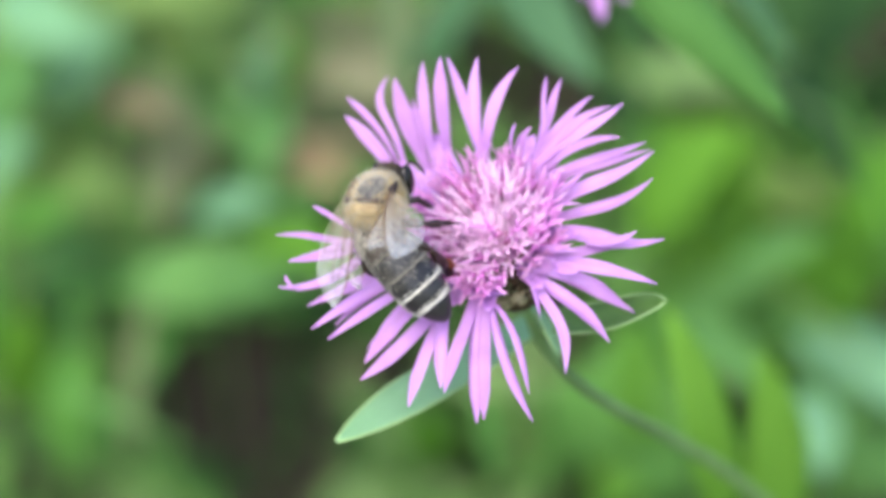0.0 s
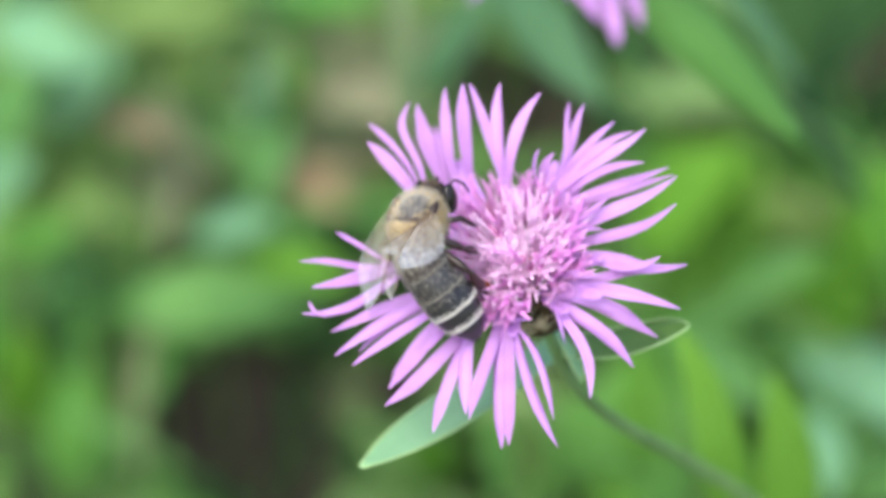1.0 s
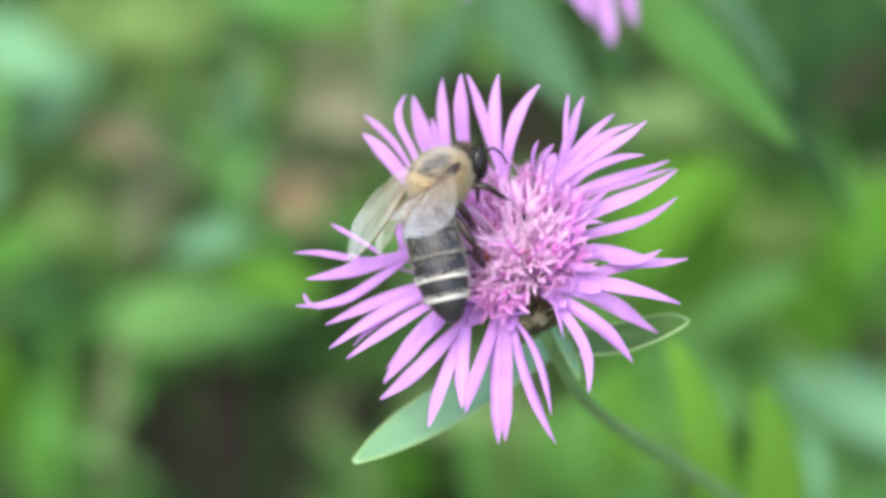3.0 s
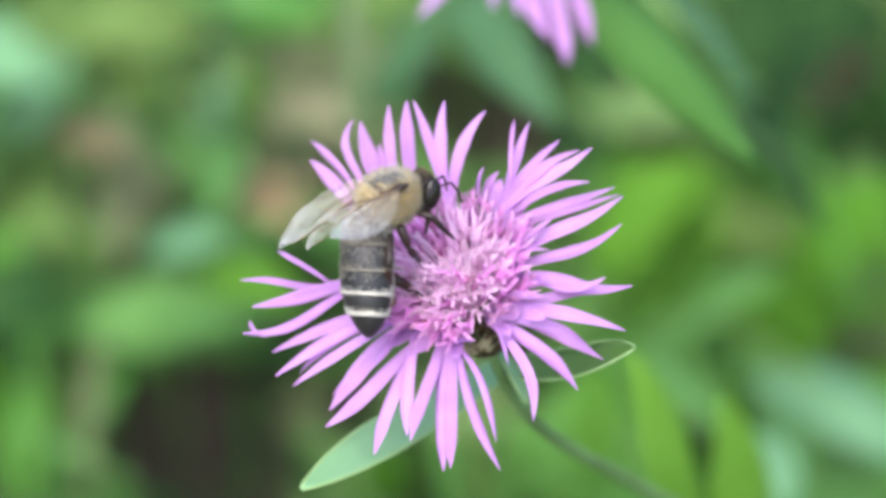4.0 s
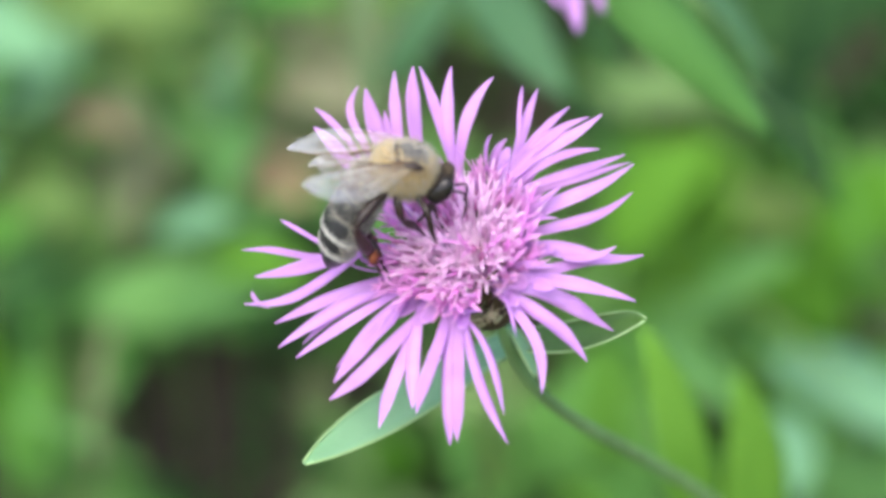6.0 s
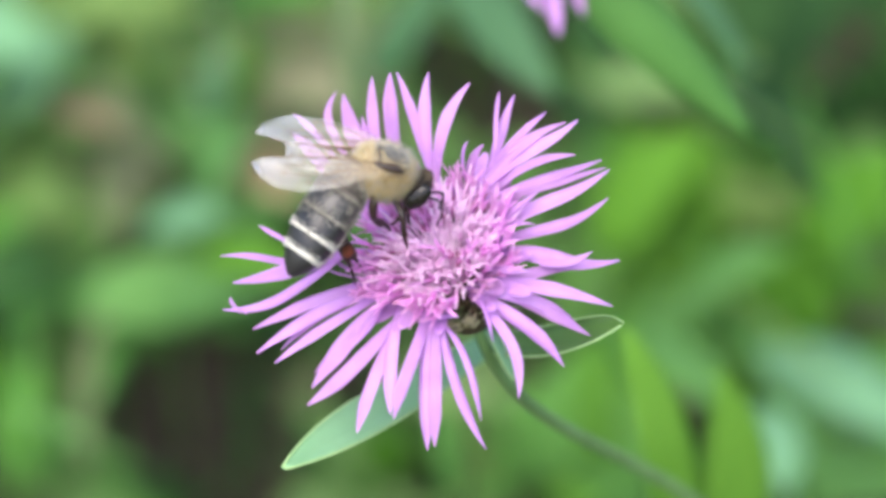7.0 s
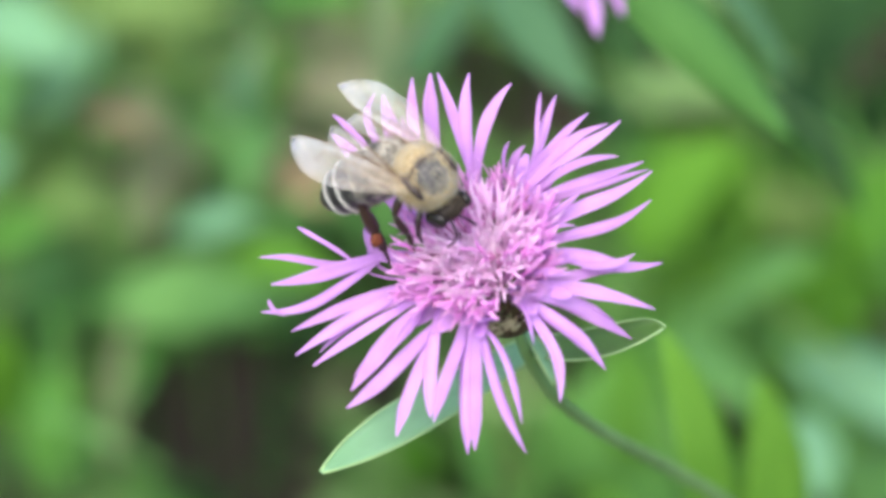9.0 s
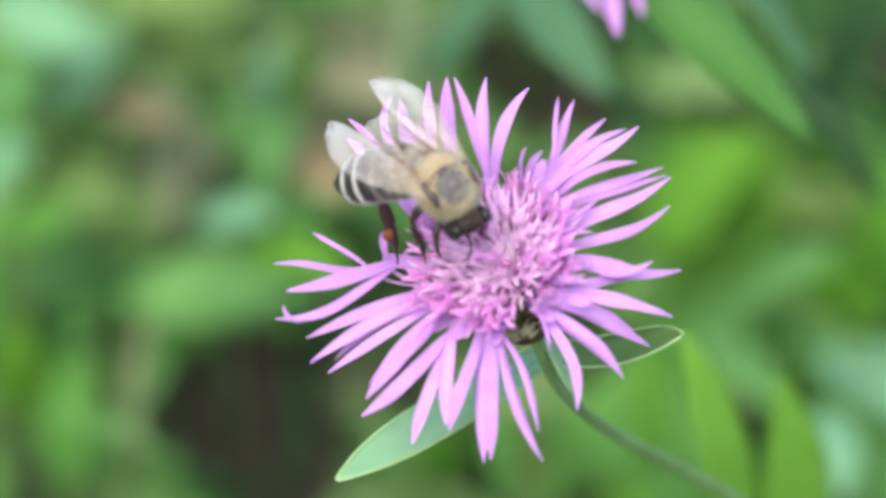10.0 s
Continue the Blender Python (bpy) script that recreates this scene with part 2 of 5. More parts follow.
def tube(points, radii, sides=6, seed=0):
    """A closed tube along points, with its own radius at each."""
    verts, faces = [], []
    pts = [Vector(p) for p in points]
    side = None
    for i, p in enumerate(pts):
        way = (pts[min(i + 1, len(pts) - 1)] - pts[max(i - 1, 0)]).normalized()
        if side is None:
            side = way.orthogonal().normalized()
        side = (side - way * side.dot(way)).normalized()
        up = way.cross(side)
        for k in range(sides):
            a = 2 * math.pi * k / sides
            verts.append(p + (side * math.cos(a) + up * math.sin(a)) * radii[i])
    n = len(pts)
    for i in range(n - 1):
        for k in range(sides):
            j = (k + 1) % sides
            faces.append((i * sides + k, i * sides + j, (i + 1) * sides + j, (i + 1) * sides + k))
    faces.append(tuple(range(sides))[::-1])
    faces.append(tuple((n - 1) * sides + k for k in range(sides)))
    return verts, faces


def join(*pieces):
    verts, faces = [], []
    for v, f in pieces:
        o = len(verts)
        verts += list(v)
        faces += [tuple(i + o for i in q) for q in f]
    return verts, faces


def ball(rx, ry, rz, centre=(0, 0, 0), nu=20, nv=12, wobble=0.0):
    verts, faces = [], []
    c = Vector(centre)
    for j in range(nv + 1):
        th = math.pi * j / nv
        for i in range(nu):
            ph = 2 * math.pi * i / nu
            d = Vector((math.sin(th) * math.cos(ph), math.sin(th) * math.sin(ph), math.cos(th)))
            k = 1 + wobble * noise.noise(d * 3)
            verts.append(c + Vector((d.x * rx, d.y * ry, d.z * rz)) * k)
    for j in range(nv):
        for i in range(nu):
            k = (i + 1) % nu
            faces.append((j * nu + i, (j + 1) * nu + i, (j + 1) * nu + k, j * nu + k))
    return verts, faces


def strap(a, b, c, d, face, width, thick, profile, n=14, cup=0.0, wave=0.0, seed=0, snake=0.0):
    """A leaf or petal along a curve: closed, with a creased upper and lower skin. face: the way its upper skin looks."""
    rnd = random.Random(seed)
    verts, faces = [], []
    a, b, c, d = Vector(a), Vector(b), Vector(c), Vector(d)
    ph, am = rnd.uniform(0, 6.28), rnd.uniform(0.5, 1.0)
    for i in range(n + 1):
        t = i / n
        p = bez(a, b, c, d, t)
        way = (bez(a, b, c, d, min(1, t + 0.02)) - bez(a, b, c, d, max(0, t - 0.02))).normalized()
        side = way.cross(Vector(face)).normalized()
        up = side.cross(way).normalized()
        p = p + side * (snake * math.sin(ph * 3 + 8 * t) * t * (1 - t) * 3)
        w = width / 2 * profile(t)
        h = thick / 2 * (0.35 + 0.65 * min(1, 3 * (1 - t)))
        z = wave * width * math.sin(ph + 7 * t) * am
        for s, lift in ((-1, cup), (-0.5, cup * 0.30), (0, -cup * 0.15), (0.5, cup * 0.30), (1, cup)):
            verts.append(p + side * (w * s) + up * (lift * w + h * (1 - abs(s) * 0.8) + z * s))
        for s, lift in ((1, cup), (0.5, cup * 0.30), (0, -cup * 0.15), (-0.5, cup * 0.30), (-1, cup)):
            verts.append(p + side * (w * s) + up * (lift * w - h * (1 - abs(s) * 0.8) + z * s))
    m = 10
    for i in range(n):
        for k in range(m):
            j = (k + 1) % m
            faces.append((i * m + k, i * m + j, (i + 1) * m + j, (i + 1) * m + k))
    faces.append(tuple(range(m))[::-1])
    faces.append(tuple(n * m + k for k in range(m)))
    return verts, faces


def leaf_profile(t):
    return max(0.03, math.sin(math.pi * min(1, t ** 0.8 * 0.97 + 0.03)) ** 0.75)


def lance_profile(t):
    return (0.55 + 0.45 * math.sin(min(1, t / 0.58) * math.pi / 2)) * max(0.04, 1 - max(0, (t - 0.58) / 0.42) ** 2.0) ** 0.8


# ---- ground ----
def ground_height(x, y):
    return 0.006 * noise.noise(Vector((x * 9, y * 9, 3.1))) - 0.004


def build_ground():
    verts, faces = [], []
    steps = [-400, -60, -12, -3, -1.2] + [i * 0.05 for i in range(-16, 25)] + [1.6, 3, 12, 60, 400]
    n = len(steps)
    for y in steps:
        for x in steps:
            verts.append((x * 1000, y * 1000, ground_height(x, y) * 1000))
    for j in range(n - 1):
        for i in range(n - 1):
            faces.append((j * n + i, j * n + i + 1, (j + 1) * n + i + 1, (j + 1) * n + i))
    g = new("ground", mesh_of("ground", verts, faces, SOIL))
    tagged(g, "brown soil with patchy green turf under the meadow plants", "ground", kind="structure")


build_ground()


# ---- the knapweed in flower ----
AXIS = Vector((-0.31, 0.52, 0.80)).normalized()
TURN = AXIS.to_track_quat("Z", "Y").to_matrix()
plant_base = Vector((0.105, 0.10, 0.0))
knapweed = thing("knapweed", Matrix.Translation(plant_base), "brown knapweed in full lilac flower on a thin green stem", "flower")
TO_PLANT = Matrix.Translation(-plant_base) @ HEAD


def slope(x, y, z):
    """A point of the head's frame, in millimetres of the world."""
    return (HEAD @ Vector((x * MM, y * MM, z * MM))) / MM


def involucre():
    prof = [(-11.2, 0.5), (-10.8, 1.1), (-10.0, 1.9), (-8.8, 2.4), (-7.6, 2.5), (-6.4, 2.4), (-5.4, 2.4), (-4.2, 2.8), (-3.4, 2.3), (-3.0, 0.2)]
    verts, faces, s = [], [], 24
    for h, r in prof:
        for k in range(s):
            a = 2 * math.pi * k / s
            verts.append(TURN @ Vector((r * math.cos(a), r * math.sin(a), h)))
    for i in range(len(prof) - 1):
        for k in range(s):
            j = (k + 1) % s
            faces.append((i * s + k, i * s + j, (i + 1) * s + j, (i + 1) * s + k))
    faces.append(tuple(range(s))[::-1])
    return mesh_of("flower_head", verts, faces, BRACT)


flower_head = part("flower_head", involucre(), knapweed, "scaly brown-green flower head", TO_PLANT)


def bract_mesh(mat, seed):
    """A scale of the head: a narrow plate that ends in a comb of stiff bristles."""
    rnd = random.Random(seed)
    pieces = [strap((0, 0, 0), (0, 0.35, 0.6), (0, 0.45, 1.2), (0, 0.3, 1.9), (0, 1, 0), 1.25, 0.2, lambda t: max(0.2, (1 - t) ** 0.5 * (0.6 + t)), 5, -0.2)]
    for k in range(7):
        a = (k - 3) / 3
        root = Vector((a * 0.42, 0.32, 1.35 + 0.35 * (1 - a * a)))
        way = Vector((a * 0.9, 0.35 + rnd.uniform(-0.2, 0.4), 0.8 + rnd.uniform(-0.2, 0.2)))
        pieces.append(tube([root, root + way * 0.4, root + way * rnd.uniform(0.75, 1.1)], [0.09, 0.07, 0.02], 4))
    return mesh_of("bract", *join(*pieces), mat)


bract_meshes = [bract_mesh(BRACT, 1), bract_mesh(BRACT_GREEN, 2), bract_mesh(BRACT_TAN, 3), bract_mesh(BRACT_TAN, 4)]
for row in range(6):
    h = -10.7 + row * 1.2
    r = (1.25, 2.0, 2.45, 2.55, 2.5, 2.5)[row]
    for k in range(13):
        a = 2 * math.pi * (k + 0.5 * (row % 2)) / 13
        m = TURN.to_4x4() @ Matrix.Translation(Vector((r * math.cos(a), r * math.sin(a), h)) * MM) @ Matrix.Rotation(a - math.pi / 2, 4, "Z") @ Matrix.Diagonal((1.25, 1.3, 1.25, 1.0))
        part("bract", bract_meshes[(k * 3 + row * 2 + k * k) % 4 if row < 3 else (k + row) % 2 * (k % 3 > 0)], flower_head, "", m)

PETAL_ROOT = Vector((2.0, -3.0, -4.2))
petal_count = [0]
PETAL_TURN = {}


def petal(angle, reach, tip, start_angle, start_reach, start, bow, sway, width, taper, rooted=True, head=None):
    """One lobe of an outer floret: the way its tip points on the slope, how far and how high it ends; the same for the throat that it leaves;
    its sideways bow and sway, its breadth, and the share of its length over which the point narrows."""
    petal_count[0] += 1
    k = petal_count[0]
    rnd = random.Random(k)
    a, a0 = radians(angle), radians(start_angle)
    end = Vector((PETAL_ROOT.x + math.cos(a) * reach, PETAL_ROOT.y + math.sin(a) * reach, tip))
    base = Vector((PETAL_ROOT.x + math.cos(a0) * start_reach, PETAL_ROOT.y + math.sin(a0) * start_reach, start))
    span = end - base
    across = Vector((-span.y, span.x, 0)).normalized()
    lift = 0.6 if rooted else 0.1
    line, rise = [], 18

    def lobe_at(t):
        return base + span * t + across * (bow * 4 * t * (1 - t) + sway * math.sin(2 * math.pi * t)) + AXIS * lift * 4 * t * (1 - t)
    if rooted:
        mid = AXIS * -4.6
        flat = base - mid
        flat = (flat - AXIS * flat.dot(AXIS)).normalized()
        root = mid + flat * 1.5
        far = (base - root).length
        way = (lobe_at(0.05) - base).normalized()
        line = [(bez(root, root + flat * far * 0.25 + AXIS * 1.0, base - way * far * 0.35, base, i / 7), 0.26 + 0.30 * (i / 7) ** 1.5) for i in range(7)]
    broad = rnd.uniform(0.42, 0.6)
    for i in range(rise + 1):
        t = i / rise
        grown = 0.56 + 0.44 * math.sin(min(1, t / broad) * math.pi / 2)
        line.append((lobe_at(t), grown * max(0.04, min(1, (1 - t) / taper)) ** 0.72))
    face = (AXIS + Vector((0, 0, 1)) + across * rnd.uniform(-0.7, 0.7)).normalized()
    cup = rnd.uniform(0.12, 0.45) * (1 if rnd.random() < 0.75 else -1)
    me = mesh_of("petal", *ribbon(line, face, width * 0.92, 0.14, cup, rnd.uniform(0.0, 0.12), k), PETAL)
    PETAL_TURN[me.name] = angle
    return part("petal", me, head or flower_head)


def ribbon(line, face, width, thick, cup, twist, seed):
    """A closed, creased blade along (point, share of the breadth) pairs."""
    rnd = random.Random(seed)
    ph = rnd.uniform(0, 6.28)
    verts, faces = [], []
    n = len(line)
    for i, (p, share) in enumerate(line):
        way = (line[min(i + 1, n - 1)][0] - line[max(i - 1, 0)][0]).normalized()
        side = way.cross(face).normalized()
        up = side.cross(way).normalized()
        w = width / 2 * share
        h = thick / 2 * (0.4 + 0.6 * min(1, (n - 1 - i) / 5))
        roll = twist * math.sin(ph + 5 * i / n)
        for s, sign in ((-1, 1), (-0.5, 1), (0, 1), (0.5, 1), (1, 1), (1, -1), (0.5, -1), (0, -1), (-0.5, -1), (-1, -1)):
            crease = cup * (abs(s) ** 1.4) - 0.12 * cup * (1 - abs(s)) - 0.10 * (abs(abs(s) - 0.5) < 0.1)
            verts.append(p + side * (w * s) + up * (crease * w + sign * h * (1 - abs(s) * 0.8) + roll * w * s))
    for i in range(n - 1):
        for k in range(10):
            j = (k + 1) % 10
            faces.append((i * 10 + k, i * 10 + j, (i + 1) * 10 + j, (i + 1) * 10 + k))
    faces.append(tuple(range(10))[::-1])
    faces.append(tuple((n - 1) * 10 + k for k in range(10)))
    return verts, faces


def throat(angle, reach, width):
    """The trumpet of an outer floret, from which its lobes part."""
    a = radians(angle)
    end = Vector((PETAL_ROOT.x + math.cos(a) * reach, PETAL_ROOT.y + math.sin(a) * reach, 0))
    end.z = (-2.55 - AXIS.x * end.x - AXIS.y * end.y) / AXIS.z
    mid = AXIS * -4.6
    flat = end - mid
    flat = (flat - AXIS * flat.dot(AXIS)).normalized()
    root = mid + flat * 1.5
    far = (end - root).length
    end = end + (end - root).normalized() * 1.2
    line = [(bez(root, root + flat * far * 0.3 + AXIS * 0.9, root.lerp(end, 0.7) + AXIS * 0.4, end, i / 12), (0.35 + 0.65 * (i / 12) ** 1.3) * (1 if i < 9 else (1, 0.94, 0.75, 0.3)[i - 9])) for i in range(13)]
    part("corolla_tube", mesh_of("corolla_tube", *ribbon(line, (AXIS + Vector((0, 0, 1))).normalized(), width * 0.78, 0.2, 0.4, 0, 3), PETAL), flower_head)


throat(137.2, 9.92, 2.06)
petal(137.6, 16.43, -9.66, 141.1, 10.42, -7.68, -0.18, 0.00, 1.15, 0.40)
petal(134.0, 17.39, -10.10, 137.3, 11.07, -8.32, -0.41, -0.04, 0.58, 0.25)
petal(122.2, 16.65, -9.12, 135.4, 10.70, -8.12, 0.61, -0.31, 0.66, 0.30)
petal(120.9, 16.22, -9.10, 128.1, 10.45, -8.13, 0.11, 0.00, 1.56, 0.55)
petal(119.5, 14.14, -8.54, 126.6, 10.24, -8.00, -0.11, 0.00, 0.74, 0.40)
throat(119.3, 9.90, 2.14)
petal(112.2, 16.37, -8.13, 123.9, 9.90, -7.76, 0.02, 0.00, 1.03, 0.40)
petal(107.4, 16.11, -5.08, 117.3, 9.47, -7.44, 0.02, 0.00, 1.19, 0.35)
throat(101.7, 8.37, 1.56)
petal(105.7, 16.05, -7.11, 103.1, 8.42, -6.35, -0.21, 0.00, 0.91, 0.40)
petal(97.5, 15.53, -5.69, 102.5, 8.40, -6.32, 0.21, 0.00, 1.03, 0.40)
petal(86.0, 14.67, -5.14, 99.5, 8.52, -6.29, 0.34, 0.00, 1.07, 0.45)
throat(78.0, 7.64, 1.73)
petal(85.2, 10.42, -0.91, 82.7, 6.99, -4.45, 0.22, 0.00, 0.29, 0.20)
petal(77.4, 14.34, -4.67, 73.6, 9.99, -2.06, 0.05, 0.00, 0.37, 0.20, rooted=False)
petal(72.9, 14.42, -4.46, 74.0, 8.51, -4.69, -0.17, -0.04, 0.91, 0.45)
petal(78.9, 10.30, -1.66, 82.5, 6.78, -4.31, 0.21, 0.00, 0.82, 0.40)
throat(68.6, 7.75, 2.55)
petal(62.4, 14.07, -3.80, 75.0, 8.25, -4.64, -0.14, 0.00, 0.62, 0.30)
petal(55.9, 14.11, -3.44, 72.8, 7.90, -4.29, 0.20, -0.04, 0.99, 0.50)
petal(53.4, 14.80, -3.37, 72.1, 7.58, -4.07, -0.24, 0.19, 1.40, 0.50)
petal(47.4, 12.66, -0.65, 66.5, 7.41, -3.56, 0.33, 0.01, 0.74, 0.35)
petal(40.6, 13.79, -2.28, 67.4, 6.60, -3.26, -0.29, 0.07, 0.91, 0.40)
petal(38.0, 13.71, -2.17, 62.6, 6.86, -3.02, -0.31, -0.00, 0.74, 0.40)
throat(55.1, 4.41, 1.40)
petal(36.9, 13.82, -2.00, 56.0, 4.51, -1.74, -0.45, 0.17, 1.23, 0.45)
petal(48.6, 8.92, -0.25, 55.9, 4.86, -1.84, -0.27, 0.00, 0.53, 0.30)
petal(29.7, 12.60, -1.40, 53.7, 3.21, -1.23, -0.86, 0.23, 1.11, 0.40)
petal(37.6, 7.13, 0.35, 52.9, 4.17, -1.47, 0.16, 0.00, 0.49, 0.40)
throat(29.0, 3.66, 1.89)
petal(8.6, 11.84, 0.03, 36.7, 3.79, -0.58, -0.61, 0.25, 1.48, 0.50)
petal(14.1, 9.99, 1.59, 14.8, 6.17, 0.58, -0.44, 0.00, 0.66, 0.40, rooted=False)
petal(7.8, 9.36, -0.80, 8.7, 2.32, 0.38, -0.32, -0.11, 0.99, 0.50)
petal(11.2, 5.30, 2.49, 22.6, 2.49, -0.02, -0.18, 0.00, 0.66, 0.30)
throat(-6.9, 2.80, 2.14)
petal(-7.6, 11.23, 0.95, 3.7, 2.30, 0.51, 0.13, -0.00, 1.15, 0.45)
petal(-20.8, 10.26, -0.61, -14.2, 2.36, 0.98, 0.31, 0.09, 1.07, 0.35)
petal(-18.8, 9.28, -0.75, -11.9, 3.17, 1.34, 0.29, 0.00, 1.07, 0.35)
throat(-32.7, 2.71, 1.56)
petal(-37.0, 9.58, 1.80, -21.5, 1.81, 0.80, 0.33, -0.11, 1.11, 0.30)
petal(-61.1, 9.13, 3.05, -20.0, 1.36, 0.51, 0.99, -0.21, 0.86, 0.25)
petal(-57.0, 4.78, 2.38, -29.1, 1.78, 0.88, 0.26, 0.00, 0.33, 0.30)
throat(-110.0, 3.08, 1.65)
petal(-79.8, 11.75, 2.88, -111.3, 2.89, 1.06, -0.39, 0.02, 0.82, 0.30)
petal(-79.6, 9.68, 3.20, -104.8, 2.99, 1.30, 0.61, 0.03, 0.58, 0.30)
petal(-100.0, 11.86, 2.35, -130.9, 3.05, 0.44, -0.03, 0.00, 1.07, 0.20)
petal(-97.7, 11.53, 2.39, -122.4, 2.72, 0.64, 0.22, 0.00, 1.03, 0.20)
petal(-86.8, 2.30, 0.89, -125.6, 3.42, 0.75, -0.02, 0.00, 0.33, 0.30)
throat(-143.0, 4.18, 1.89)
petal(-115.3, 10.39, 3.39, -134.7, 3.24, 0.33, 0.29, 0.09, 1.03, 0.25)
petal(-117.4, 10.19, 3.07, -155.3, 4.59, -0.66, -0.06, 0.00, 1.15, 0.25)
petal(-124.0, 12.66, 1.47, -151.4, 4.84, -0.42, 0.27, 0.06, 1.11, 0.20)
throat(-158.5, 5.81, 2.39)
petal(-141.3, 13.61, 1.37, -147.8, 5.26, -0.18, 0.60, -0.06, 1.19, 0.30)
petal(-144.6, 12.72, -0.87, -163.2, 5.95, -1.37, 0.23, -0.03, 1.48, 0.40)
petal(-148.1, 12.03, -1.23, -159.7, 6.73, -1.21, 0.24, 0.00, 0.66, 0.40)
petal(-149.4, 8.45, 1.86, -163.6, 5.38, -1.30, 0.21, 0.00, 0.82, 0.40)
throat(-173.3, 6.79, 2.06)
petal(-156.7, 14.27, -1.74, -170.1, 6.00, -1.90, 0.21, -0.00, 0.91, 0.40)
petal(-159.6, 13.48, -2.10, -170.4, 7.26, -2.27, -0.08, 0.00, 0.58, 0.30)
petal(-161.2, 15.16, -1.12, -175.5, 6.56, -2.49, -0.01, -0.03, 1.07, 0.40)
petal(-167.7, 15.02, -2.64, 179.1, 6.34, -2.81, 0.21, -0.02, 1.07, 0.40)
throat(165.3, 8.49, 1.65)
petal(-174.0, 16.88, -1.36, 166.1, 8.63, -4.88, 1.28, -0.17, 0.86, 0.35)
petal(-177.1, 16.24, -0.62, -172.5, 15.06, 0.51, 0.32, 0.00, 0.33, 0.20, rooted=False)
petal(179.4, 16.08, -1.84, 165.6, 8.65, -4.93, 0.52, -0.03, 1.19, 0.45)
petal(173.1, 17.24, -3.55, 167.9, 9.30, -5.07, 0.58, 0.23, 0.62, 0.30)
petal(163.5, 15.07, -5.92, 171.9, 10.02, -5.04, 0.03, -0.03, 0.37, 0.20)
petal(154.3, 10.25, -5.70, 166.5, 9.22, -5.16, 0.03, 0.00, 0.62, 0.30)
throat(64.3, 8.74, 1.89)
throat(77.6, 8.59, 1.48)
throat(54.9, 7.99, 1.32)
throat(-5.6, 4.54, 1.65)
throat(22.7, 4.93, 1.56)
throat(-144.6, 4.70, 1.65)
throat(133.4, 8.12, 2.47)
throat(119.4, 7.97, 2.06)
throat(91.3, 6.52, 2.47)


def disc_floret(rnd, mat, tall, r, lobes, lobe_length):
    """A thin tube that ends in a few narrow flat lobes, which curl apart."""
    lean, curl = rnd.uniform(0.2, 1.0), rnd.uniform(-0.8, 0.8)
    top = Vector((lean, curl, tall))
    up = Vector((lean * 0.6, curl * 0.6, tall * 0.6)).normalized()
    pts = [bez(Vector((0, 0, -0.6)), Vector((0, 0, tall * 0.45)), Vector((lean * 0.4, curl * 0.4, tall * 0.8)), top, i / 6) for i in range(7)]
    pieces = [tube(pts, [r * (0.6 + 0.7 * i / 6) for i in range(7)], 5)]
    turn = rnd.uniform(0, 6.283)
    for k in range(lobes):
        a = turn + 6.283 * (k + rnd.uniform(-0.35, 0.35)) / lobes
        d = Vector((math.cos(a), math.sin(a), 0))
        ln = lobe_length * rnd.uniform(0.6, 1.5)
        wide = rnd.uniform(0.08, 0.46)
        pieces.append(strap(top - up * 0.3, top + up * ln * 0.4 + d * 0.05, top + d * ln * wide * 0.5 + up * ln * 0.8, top + d * ln * wide + up * ln * rnd.uniform(0.5, 1.0), d * -1 + up * 0.5, r * 2.1, 0.08, lambda t: (0.7 + 0.3 * min(1, 2 * t)) * max(0.1, min(1, (1 - t) / 0.4)), 6, 0.3))
    return mesh_of("floret", *join(*pieces), mat)


